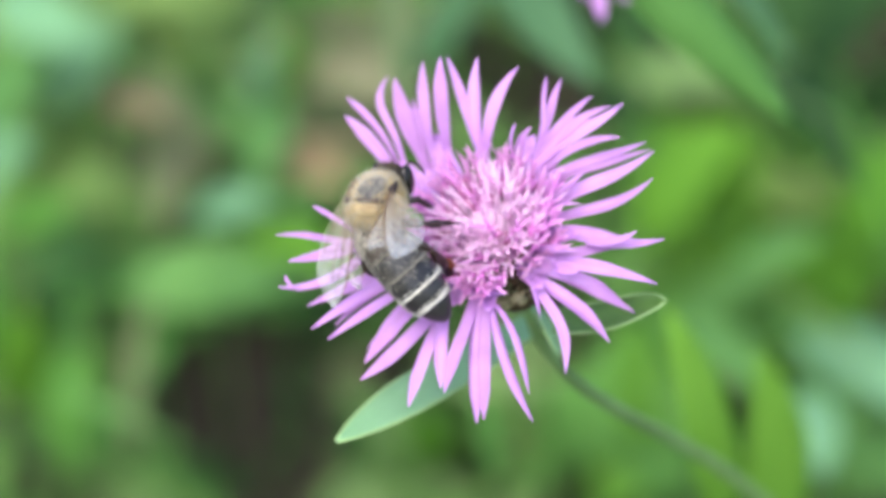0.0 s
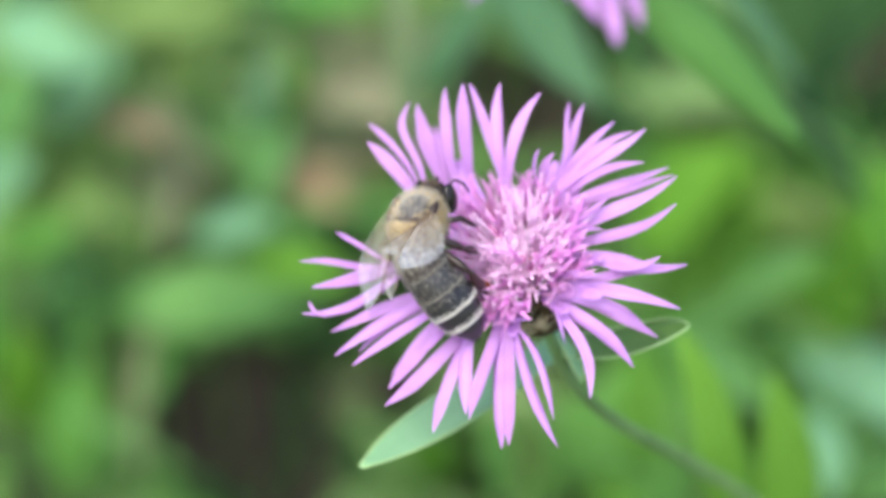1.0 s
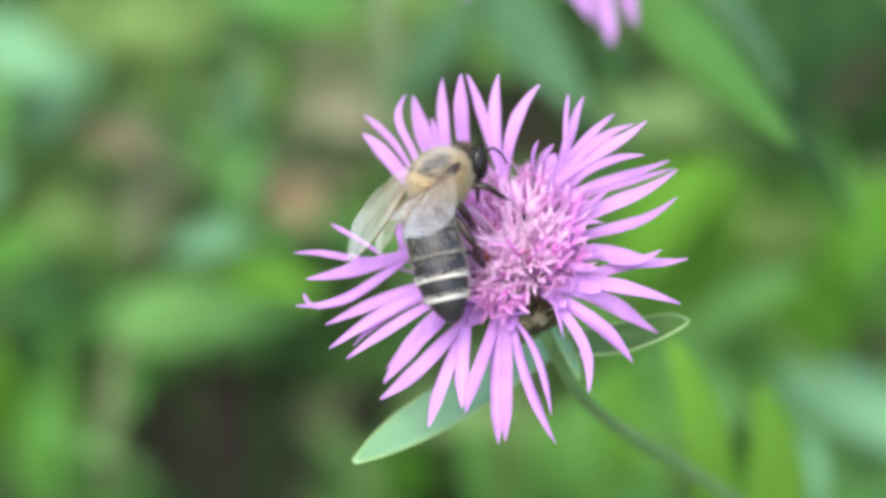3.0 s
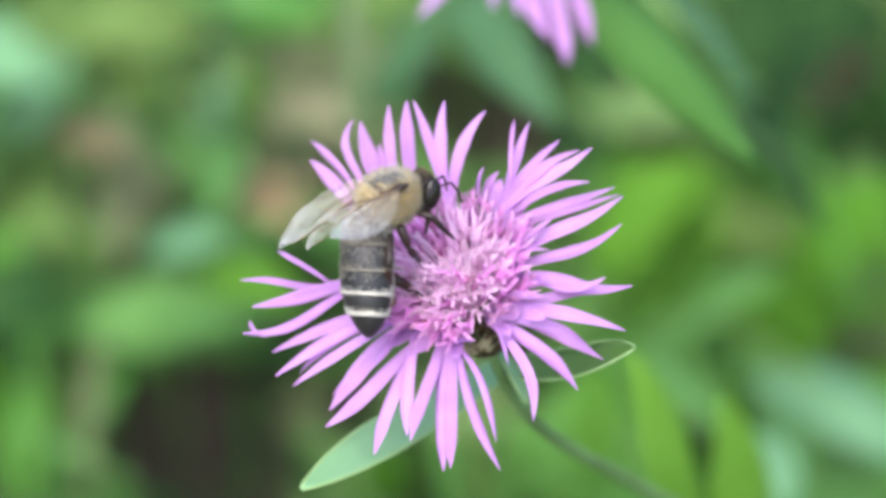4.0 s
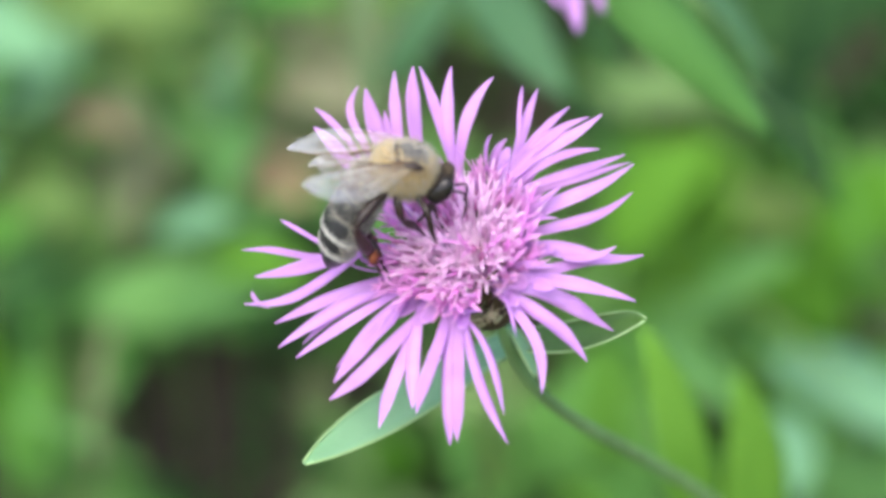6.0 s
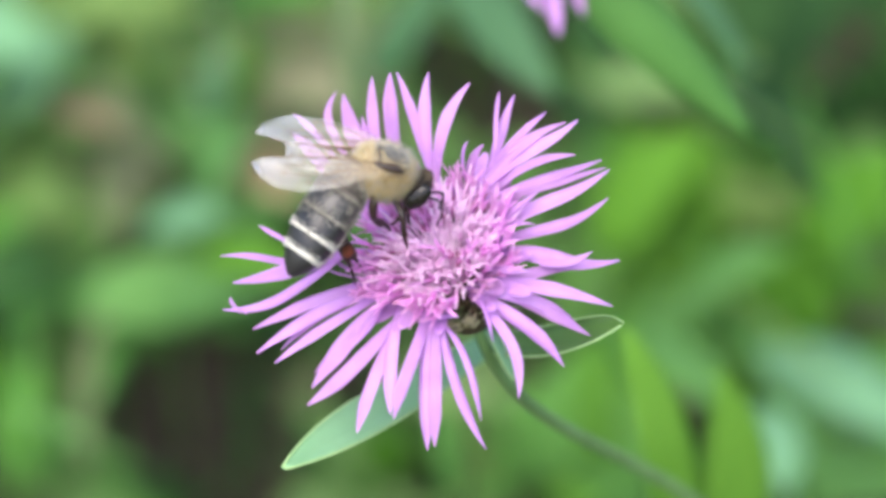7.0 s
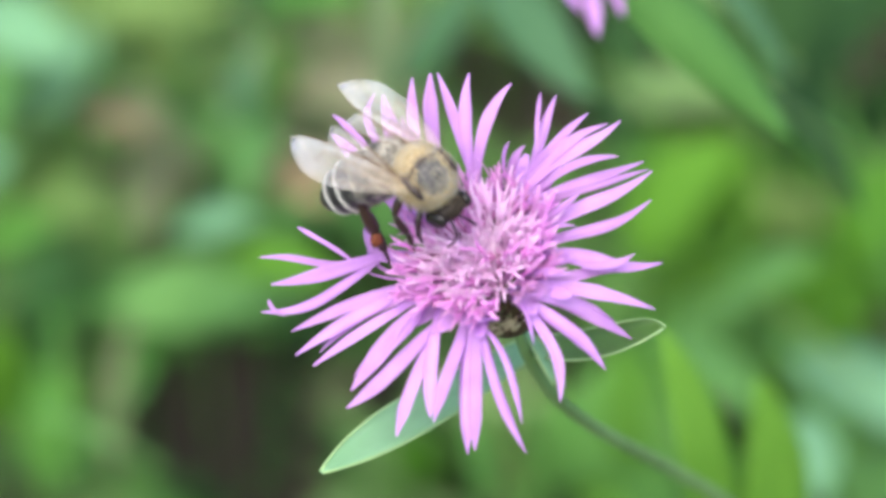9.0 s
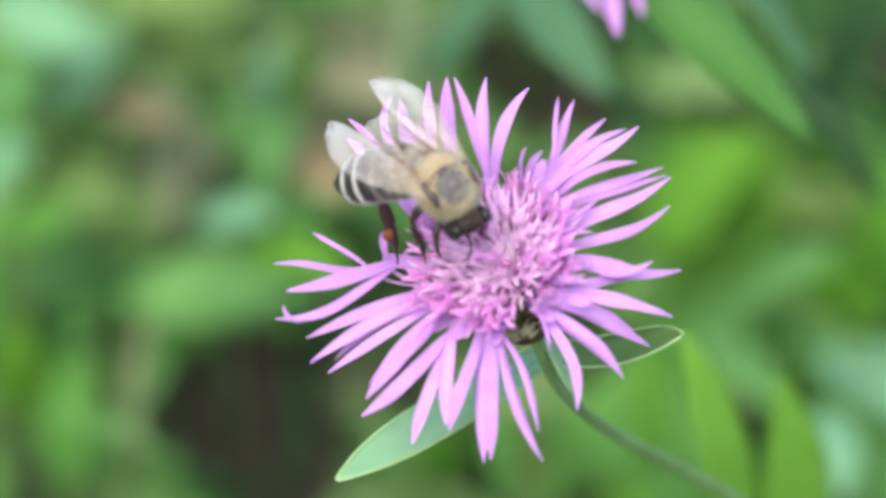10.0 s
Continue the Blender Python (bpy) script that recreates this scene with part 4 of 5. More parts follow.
herb_leaf((53.3, 15.0, -230.0), (45.4, 30.4, -222.0), 1.0, "dark")
herb_leaf((-55.0, -11.7, -230.0), (-41.4, -7.3, -222.0), 1.0, "green")


# ---- undergrowth: a carpet of small leaves and blades, open where the bare soil shows ----
GAPS = [(-0.0417, 0.2547, 0.0103), (-0.0477, 0.2501, 0.0067), (-0.0336, 0.2436, 0.0066), (-0.0380, 0.2621, 0.0063), (-0.0309, 0.2528, 0.0054), (-0.0013, 0.3421, 0.0069), (-0.0007, 0.3286, 0.0068), (0.0080, 0.3255, 0.0097), (0.0245, 0.3486, 0.0074), (0.0192, 0.3576, 0.0040), (0.0675, 0.3461, 0.0129), (0.0599, 0.3510, 0.0090), (0.0705, 0.3333, 0.0098), (0.0786, 0.3494, 0.0089), (-0.0630, 0.3171, 0.0035), (-0.0446, 0.3126, 0.0034), (-0.0211, 0.3510, 0.0024), (0.0338, 0.2905, 0.0037), (-0.0695, 0.2785, 0.0044), (-0.0675, 0.2884, 0.0037), (-0.0269, 0.2688, 0.0036)]


def opening(p):
    """Whether a point leans over one of the bare places."""
    x, y = p.x * MM, (p.y + p.z * 1.19) * MM
    return any((x - gx) ** 2 + (y - gy) ** 2 < r * r for gx, gy, r in GAPS)


def undergrowth():
    rnd = random.Random(21)
    kinds = {"leafy": [], "grassy": []}
    for i in range(9800):
        near = i < 4600
        x, y = (rnd.gauss(0, 0.17), rnd.gauss(0.35, 0.23)) if near else (rnd.gauss(0, 0.7), rnd.gauss(0.2, 0.7))
        # keep clear of the flower and of the way to it
        if y < 0.2 and abs(x) < 0.12:
            continue
        leafy = rnd.random() < 0.68
        h = rnd.uniform(4, 45)
        base = Vector((x, y, ground_height(x, y))) / MM
        a = rnd.uniform(0, 6.283)
        d = Vector((math.cos(a), math.sin(a), 0))
        if leafy:
            ln, w = rnd.uniform(10, 26), rnd.uniform(5, 11)
            p = base + Vector((0, 0, h))
            q = p + d * ln + Vector((0, 0, rnd.uniform(-4, 8)))
        else:
            ln, w = rnd.uniform(25, 65), rnd.uniform(1.8, 4.0)
            p = base
            q = base + d * ln * 0.5 + Vector((0, 0, ln * 0.75))
        if any(opening(p.lerp(q, k)) for k in (0, 0.35, 0.7, 1)):
            continue
        if leafy:
            face = Vector((rnd.gauss(0, 0.35), rnd.gauss(-0.2, 0.35), 1)).normalized()
            kinds["leafy"].append(strap(p, p.lerp(q, 0.3) + face * 2, p.lerp(q, 0.7) + face * 2, q, face, w, 0.4, leaf_profile, 5, 0.15))
            kinds["leafy"].append(tube([base - Vector((0, 0, 2)), base.lerp(p, 0.5) + d * -1, p + d * 1], [0.6, 0.5, 0.4], 3))
        else:
            kinds["grassy"].append(strap(base - Vector((0, 0, 2)), base + Vector((0, 0, ln * 0.4)), q - Vector((0, 0, ln * 0.1)) - d * ln * 0.1, q, (d + Vector((0, 0, 0.6))).normalized(), w, 0.3, lambda t: max(0.05, 1 - t ** 2), 6, 0.2))
    tagged(new("undergrowth", mesh_of("undergrowth", *join(*kinds["leafy"]), CARPET)), "low carpet of small green meadow leaves", "undergrowth", kind="stuff")
    tagged(new("meadow_grass", mesh_of("meadow_grass", *join(*kinds["grassy"]), GRASS)), "thin green meadow grass blades", "grass", kind="stuff")


undergrowth()


def far_meadow():
    """Taller grass further out, all round."""
    rnd = random.Random(33)
    pieces = []
    while len(pieces) < 14000:
        reach, turn = 0.8 + abs(rnd.gauss(0, 2.2)), rnd.uniform(0, 6.283)
        x, y = reach * math.cos(turn), reach * math.sin(turn)
        if math.hypot(x, y - 0.1) < 0.85 + 0.25 * math.sin(3 * turn):
            continue
        base = Vector((x * 1000, y * 1000, -8))
        a, ln = rnd.uniform(0, 6.283), rnd.uniform(70, 190)
        d = Vector((math.cos(a), math.sin(a), 0)) * ln * rnd.uniform(0.1, 0.6)
        pieces.append(tube([base, base + Vector((0, 0, ln * 0.5)) + d * 0.2, base + Vector((0, 0, ln * 0.85)) + d * 0.6, base + Vector((0, 0, ln)) + d], [2.2, 2.0, 1.4, 0.3], 3))
    tagged(new("tall_grass", mesh_of("tall_grass", *join(*pieces), GRASS)), "tall green meadow grass further out", "grass", kind="stuff")


far_meadow()


# ---- the honeybee: x to its head, z to its back ----
def fur_on(rx, ry, rz, centre, count, length, keep, seed, tilt=(-0.35, 0, 0), thick=0.035):
    """Short hairs on an egg-shaped body, where keep() allows them."""
    rnd = random.Random(seed)
    verts, faces = [], []
    c = Vector(centre)
    made = 0
    while made < count:
        d = Vector((rnd.gauss(0, 1), rnd.gauss(0, 1), rnd.gauss(0, 1))).normalized()
        if not keep(d, rnd):
            continue
        made += 1
        p = c + Vector((d.x * rx, d.y * ry, d.z * rz)) * 0.97
        way = (d + Vector(tilt) + Vector((rnd.gauss(0, 0.25), rnd.gauss(0, 0.25), rnd.gauss(0, 0.25)))).normalized()
        s = way.orthogonal().normalized() * thick
        u = way.cross(s)
        o = len(verts)
        ln = length * rnd.uniform(0.6, 1.2)
        verts += [p + s, p - s * 0.5 + u * 0.87, p - s * 0.5 - u * 0.87, p + way * ln]
        faces += [(o, o + 1, o + 3), (o + 1, o + 2, o + 3), (o + 2, o, o + 3)]
    return verts, faces


def limb(parent, name, points, radii, mat, label=""):
    pts = [Vector(p) for p in points]
    fine, rad = [], []
    for i in range(len(pts) - 1):
        for k in range(4):
            fine.append(pts[i].lerp(pts[i + 1], k / 4))
            rad.append(radii[i] + (radii[i + 1] - radii[i]) * k / 4)
    fine.append(pts[-1])
    rad.append(radii[-1])
    return part(name, mesh_of(name, *tube(fine, rad, 8), mat), parent, label)


bee = thing("honeybee", HEAD @ pose(0, 0, 0.005), "tan and black honeybee with banded abdomen feeding on the knapweed", "bee")
thorax = part("thorax", mesh_of("thorax", *ball(2.0, 1.75, 1.75), FELT), bee, "dark thorax with a bare back")
def back_plate():
    """The bare shield on the back of the thorax."""
    verts, faces, n, s = [], [], 6, 24
    for i in range(n + 1):
        th = 0.02 + 0.84 * i / n
        for k in range(s):
            a = 2 * math.pi * k / s
            lump = 1.05 - 0.07 * (i / n) ** 3
            verts.append((lump * (2.05 * math.sin(th) * math.cos(a)) + 0.12, lump * 1.78 * math.sin(th) * math.sin(a), lump * 1.78 * math.cos(th)))
    for i in range(n):
        for k in range(s):
            j = (k + 1) % s
            faces.append((i * s + k, (i + 1) * s + k, (i + 1) * s + j, i * s + j))
    faces.append(tuple(range(s))[::-1])
    faces.append(tuple(n * s + k for k in range(s)))
    return verts, faces


part("back_plate", mesh_of("back_plate", *back_plate(), SCUTUM), thorax, "grey bare shield on the back", pose(0, 0, 0, 0, 8, 0))


def furred(d, r):
    """Fur all round, thin on the shield, none in the seams by the wing roots."""
    seam = abs(d.y) > 0.45 and 0.42 < d.z + 0.25 * d.x < 0.60 and -0.55 < d.x < 0.5
    groove = abs(d.x + 0.42 - 0.25 * d.y * d.y) < 0.12 and d.z > 0.3
    return r.random() < (0.12 if seam or groove else 1.0 - 0.97 * max(0, min(1, (d.z * 0.97 + 0.24 * d.x - 0.56) / 0.3)))


part("fur", mesh_of("fur", *fur_on(2.02, 1.75, 1.75, (0, 0, 0), 5600, 0.78, furred, 1, (-0.25, 0, 0), 0.036), FUR), thorax, "dense tan fur")
part("back_fur", mesh_of("back_fur", *fur_on(2.12, 1.85, 1.86, (0.1, 0, 0), 460, 0.85, lambda d, r: d.z > 0.45, 33, (0.85, 0, 0), 0.014), FUR_GREY), thorax, "sparse pale hairs on the shield")
limb(thorax, "groove", [(-0.45, -1.5, 0.85), (-0.78, -0.9, 1.42), (-0.86, 0, 1.62), (-0.78, 0.9, 1.42), (-0.45, 1.5, 0.85)], [0.14, 0.16, 0.13, 0.16, 0.14], CHITIN_BROWN, "dark groove behind the shield")
for s in (-1, 1):
    part("seam", mesh_of("seam", *ball(1.15, 0.3, 0.26, (0.15, s * 1.66, 1.16), 14, 8, 0.1), CHITIN_BROWN), thorax, "dark brown seam")
part("scutellum", mesh_of("scutellum", *ball(0.5, 1.1, 0.45, (-1.4, 0, 1.1), 16, 10, 0.05), FELT), thorax, "rounded brown plate behind the shield")
part("pale_fur", mesh_of("pale_fur", *fur_on(2.02, 1.75, 1.75, (0, 0, 0), 1500, 0.85, lambda d, r: r.random() < 1.0 - 0.98 * max(0, min(1, (d.z + 0.2 * d.x - 0.52) / 0.2)), 14), FUR_GREY), thorax, "pale hairs among the tan ones")

head = part("head", mesh_of("head", *ball(0.88, 1.42, 1.4, wobble=0.03), CHITIN), bee, "black head bent to the flower", pose(0.0026, 0, -0.0007, 0, 28, 0))
for s in (-1, 1):
    part("eye", mesh_of("eye", *ball(0.72, 0.5, 1.2, (0.12, s * 1.2, 0.05)), EYE), head, "large glossy black eye")
    pts = [(0.9, s * 0.35, 0.2), (1.4, s * 0.6, 0.6), (1.8, s * 0.75, 0.75), (2.3, s * 1.1, 0.2), (2.6, s * 1.3, -0.6)]
    limb(head, "antenna", pts, [0.10, 0.08, 0.09, 0.09, 0.06], CHITIN)
part("fur", mesh_of("fur", *fur_on(0.92, 1.45, 1.42, (0, 0, 0), 420, 0.42, lambda d, r: abs(d.y) < 0.55 and d.x < 0.35, 44, (-0.2, 0, 0.2), 0.02), FUR_HEAD), head, "short brown hair between the eyes")
limb(head, "mouthparts", [(0.5, 0, -1.2), (0.8, 0, -2.2), (0.7, 0, -3.4)], [0.35, 0.22, 0.10], CHITIN_BROWN)

abdomen = part("abdomen", mesh_of("abdomen", *ball(0.9, 0.7, 0.7, (0.2, 0, 0)), CHITIN), bee, "black abdomen with pale hair bands", pose(-0.0019, 0, -0.0004))


def abdomen_radius(x):
    t = x / 9.0
    front = 0.62 + 0.38 * (1 - (1 - min(1, t / 0.28)) ** 2)
    rear = 1.0 if t < 0.5 else max(0.02, 1 - ((t - 0.5) / 0.5) ** 2.4) ** 0.85
    return 1.88 * front * rear


def ring(x0, x1, grow, mat, name, parent, label="", slim=0.0):
    """A plate of the abdomen, from x0 to x1 behind the waist, overlapping the next."""
    verts, faces, s, n = [], [], 28, 6
    for i in range(n + 1):
        x = x0 + (x1 - x0) * i / n
        r = abdomen_radius(x) + grow * (0.25 + 0.75 * math.sin(math.pi * 0.5 * min(1, 1.4 * i / n)))
        drop = 0.012 * x * x
        for k in range(s):
            a = 2 * math.pi * k / s
            late = slim * (x1 - x0) * (1 - i / n) * max(0, math.sin(a)) ** 2
            verts.append((-x - late, math.cos(a) * r, math.sin(a) * r * 0.88 - drop))
    for i in range(n):
        for k in range(s):
            j = (k + 1) % s
            faces.append((i * s + k, (i + 1) * s + k, (i + 1) * s + j, i * s + j))
    faces.append(tuple(range(s)))
    faces.append(tuple(n * s + k for k in range(s))[::-1])
    return part(name, mesh_of(name, verts, faces, mat), parent, label)


def band_hair(x0, x1, seed):
    rnd = random.Random(70 + seed)
    verts, faces = [], []
    for _ in range(380):
        x, a = rnd.uniform(x0 - 0.12, x1), rnd.uniform(0, 6.283)
        r = abdomen_radius(x) + 0.13
        p = Vector((-x, math.cos(a) * r, math.sin(a) * r * 0.88 - 0.012 * x * x))
        d = Vector((-1.0, math.cos(a) * 0.3 + rnd.gauss(0, 0.15), math.sin(a) * 0.3 + rnd.gauss(0, 0.15))).normalized()
        q = d.orthogonal().normalized() * 0.035
        u = d.cross(q)
        o = len(verts)
        verts += [p + q, p - q * 0.5 + u * 0.87, p - q * 0.5 - u * 0.87, p + d * rnd.uniform(0.10, 0.24)]
        faces += [(o, o + 1, o + 3), (o + 1, o + 2, o + 3), (o + 2, o, o + 3)]
    return verts, faces


cuts = [0.1, 2.2, 4.1, 5.8, 7.3, 8.9]
for i in range(5):
    seg = ring(cuts[i], cuts[i + 1] + (0.12 if i < 4 else 0), 0.11, TERGITE_BROWN if i == 0 else TERGITE_DIM if i == 1 else TERGITE, "tergite", abdomen)
    if i < 4:
        band_mat = BAND_GREY if i < 2 else BAND
        broad = (0.24, 0.40, 0.50, 0.52)[i]
        band = ring(cuts[i + 1] - broad, cuts[i + 1] + 0.02, 0.125, band_mat, "hair_band", seg, "pale cream hair band", 0.5)
        part("band_fur", mesh_of("band_fur", *band_hair(cuts[i + 1] - broad, cuts[i + 1], i), band_mat), band)


def abdomen_hair():
    rnd = random.Random(9)
    verts, faces = [], []
    for _ in range(800):
        x, a = 0.2 + 4.4 * rnd.random() ** 1.7, rnd.uniform(0, 6.283)
        r = abdomen_radius(x) + 0.05
        p = Vector((-x, math.cos(a) * r, math.sin(a) * r * 0.88 - 0.012 * x * x))
        d = Vector((-1.0, math.cos(a) * 0.35, math.sin(a) * 0.35)).normalized()
        q = d.orthogonal().normalized() * 0.025
        u = d.cross(q)
        o = len(verts)
        verts += [p + q, p - q * 0.5 + u * 0.87, p - q * 0.5 - u * 0.87, p + d * rnd.uniform(0.3, 0.55)]
        faces += [(o, o + 1, o + 3), (o + 1, o + 2, o + 3), (o + 2, o, o + 3)]
    return verts, faces


def side_fringe():
    """Pale hairs low along both flanks."""
    rnd = random.Random(19)
    verts, faces = [], []
    for _ in range(900):
        x, s = rnd.uniform(0.6, 7.2), rnd.choice((-1, 1))
        a = rnd.uniform(-1.3, -0.15)
        r = abdomen_radius(x) + 0.08
        p = Vector((-x, s * math.cos(a) * r, math.sin(a) * r * 0.88 - 0.012 * x * x))
        d = Vector((-0.9, s * math.cos(a) * 0.6 + rnd.gauss(0, 0.15), math.sin(a) * 0.6 + rnd.gauss(0, 0.15))).normalized()
        q = d.orthogonal().normalized() * 0.03
        u = d.cross(q)
        o = len(verts)
        verts += [p + q, p - q * 0.5 + u * 0.87, p - q * 0.5 - u * 0.87, p + d * rnd.uniform(0.25, 0.5)]
        faces += [(o, o + 1, o + 3), (o + 1, o + 2, o + 3), (o + 2, o, o + 3)]
    return verts, faces


part("side_fringe", mesh_of("side_fringe", *side_fringe(), FUR_GREY), abdomen, "pale hairs along the flanks")
part("fur", mesh_of("fur", *abdomen_hair(), FUR_GREY), abdomen)
hair_front = part("fur", mesh_of("fur", *fur_on(1.6, 1.75, 1.5, (-1.0, 0, 0), 1100, 0.55, lambda d, r: d.x > -0.3, 3, (-0.8, 0, 0)), FUR_GREY), abdomen)


def wing(side, length, width, name, parent, m):
    """A wing along -x from its root, with veins."""
    verts, faces, n, m2 = [], [], 22, 14
    def edge(t):
        chord = width * (max(0.0, math.sin(math.pi * min(1, t ** 1.65))) ** 0.5 + 0.12 * (1 - t))
        return 0.22 * chord + 0.05 * width * t, -0.78 * chord + 0.05 * width * t

    def at(t, q):
        lead, trail = edge(t)
        y = lead + (trail - lead) * q
        t = t - 0.05 * max(0, t - 0.8) / 0.2 * (0.5 + 0.5 * math.sin(17 * q + side)) * (0.5 + 0.5 * math.sin(41 * q + 2 * side))
        z = 0.12 * math.sin(math.pi * q * 3) * math.sin(math.pi * t) + 0.07 * math.sin(23 * t + 9 * q) * t + 0.25 * t * t
        return Vector((-length * t, -side * y, z))
    for lay in (0.012, -0.012):
        for i in range(n + 1):
            for k in range(m2 + 1):
                verts.append(at(i / n, k / m2) + Vector((0, 0, lay)))
    o = (n + 1) * (m2 + 1)
    for i in range(n):
        for k in range(m2):
            a = i * (m2 + 1) + k
            q = (a, a + 1, a + m2 + 2, a + m2 + 1)
            faces.append(q)
            faces.append(tuple(x + o for x in q[::-1]))
    w = part(name, mesh_of(name, verts, faces, WING), parent, "clear smoky wing", m)
    veins = [tube([at(i / 17 * 0.9, 0.0) for i in range(18)], [0.10 - 0.004 * i for i in range(18)], 5)]
    for q, t1 in ((0.25, 0.75), (0.5, 0.8), (0.8, 0.6)):
        veins.append(tube([at(i / 12 * t1, q * min(1, 0.25 + i / 9)) for i in range(13)], [0.03] * 13, 4))
    for t0, q0, q1 in ((0.35, 0.1, 0.5), (0.5, 0.2, 0.5), (0.62, 0.05, 0.3), (0.55, 0.5, 0.8), (0.72, 0.25, 0.5)):
        veins.append(tube([at(t0 + 0.05 * i / 4, q0 + (q1 - q0) * i / 4) for i in range(5)], [0.024] * 5, 4))
    part("vein", mesh_of("vein", *join(*veins), VEIN), w)
    return w


for s in (1, -1):
    part("tegula", mesh_of("tegula", *ball(0.5, 0.32, 0.32, (0.45, s * 1.6, 1.15), 12, 8), CHITIN_BROWN), bee)
WING_ROOT = {1: Vector((0.3, 1.45, 1.25)), -1: Vector((0.3, -1.45, 1.25))}
wings = {}
for s in (1, -1):
    fore = wing(s, 9.9, 2.75, "wing", bee, Matrix.Translation(WING_ROOT[s] * MM))
    hind = wing(s, 7.0, 2.05, "hindwing", fore, Matrix.Translation(Vector((-0.9, -s * -0.1 + 0, -0.25)) * MM) @ pose(0, 0, 0, 0, 0, s * 16))
    wings[s] = fore

HIND_ROOT = {1: Vector((-1.0, 1.0, -1.5)), -1: Vector((-1.0, -1.0, -1.5))}
MIDDLE_ROOT = {1: Vector((-0.3, 1.2, -1.5)), -1: Vector((-0.3, -1.2, -1.5))}
hind_legs, middle_legs = {}, {}
for s in (1, -1):
    limb(bee, "foreleg", [(1.2, s * 0.9, -1.5), (2.0, s * 1.9, -2.0), (2.6, s * 1.9, -3.6), (3.1, s * 1.7, -4.6)], [0.26, 0.24, 0.2, 0.07], LEG)
    middle = part("middle_leg", mesh_of("middle_leg", *tube([(0, 0, 0), (-0.5, 0, 0.45), (-1.1, 0, 0.85), (-1.6, 0, 1.05), (-1.85, 0, 1.05)], [0.24, 0.34, 0.33, 0.24, 0.18], 10), LEG), bee, "", Matrix.Translation(MIDDLE_ROOT[s] * MM) @ pose(0, s * 30, 0, 0, -95, 0))
    part("tibia", mesh_of("tibia", *tube([(-1.75, 0, 1.05), (-2.2, 0, 0.95), (-2.9, 0, 0.68), (-3.5, 0, 0.42), (-3.75, 0, 0.3)], [0.18, 0.24, 0.33, 0.33, 0.18], 10), LEG), middle)
    part("tarsus", mesh_of("tarsus", *tube([(-3.7, 0, 0.32), (-4.0, 0, 0.24), (-4.5, 0, 0.12), (-4.9, 0, 0.04), (-5.3, 0, -0.02), (-5.7, 0, -0.1)], [0.15, 0.22, 0.2, 0.12, 0.11, 0.05], 8), LEG), middle)
    middle_legs[s] = middle
    leg = part("hind_leg", mesh_of("hind_leg", *tube([(0, 0, 0), (-0.48, 0, 1.2), (-1.08, 0, 2.28), (-1.56, 0, 2.76), (-1.8, 0, 2.82)], [0.25, 0.36, 0.34, 0.24, 0.18], 10), LEG), bee, "", Matrix.Translation(HIND_ROOT[s] * MM) @ pose(0, 0, 0, 0, -100, 0))
    part("tibia", mesh_of("tibia", *tube([(-1.74, 0, 2.82), (-2.28, 0, 2.7), (-3.12, 0, 2.34), (-4.08, 0, 1.86), (-4.8, 0, 1.5), (-4.98, 0, 1.38)], [0.17, 0.25, 0.38, 0.50, 0.50, 0.25], 10), CHITIN_BROWN), leg)
    part("tarsus", mesh_of("tarsus", *tube([(-4.92, 0, 1.44), (-5.22, 0, 1.3), (-5.88, 0, 0.98), (-6.6, 0, 0.66), (-6.84, 0, 0.54), (-7.32, 0, 0.34), (-7.8, 0, 0.14), (-8.64, 0, -0.12)], [0.22, 0.40, 0.42, 0.34, 0.16, 0.13, 0.11, 0.05], 8), LEG), leg)
    part("pollen_basket", mesh_of("pollen_basket", *ball(0.6, 0.36, 0.42, (-5.5, s * 0.38, 1.2), 14, 10, 0.2), POLLEN), leg, "small orange pollen load")
    hind_legs[s] = leg


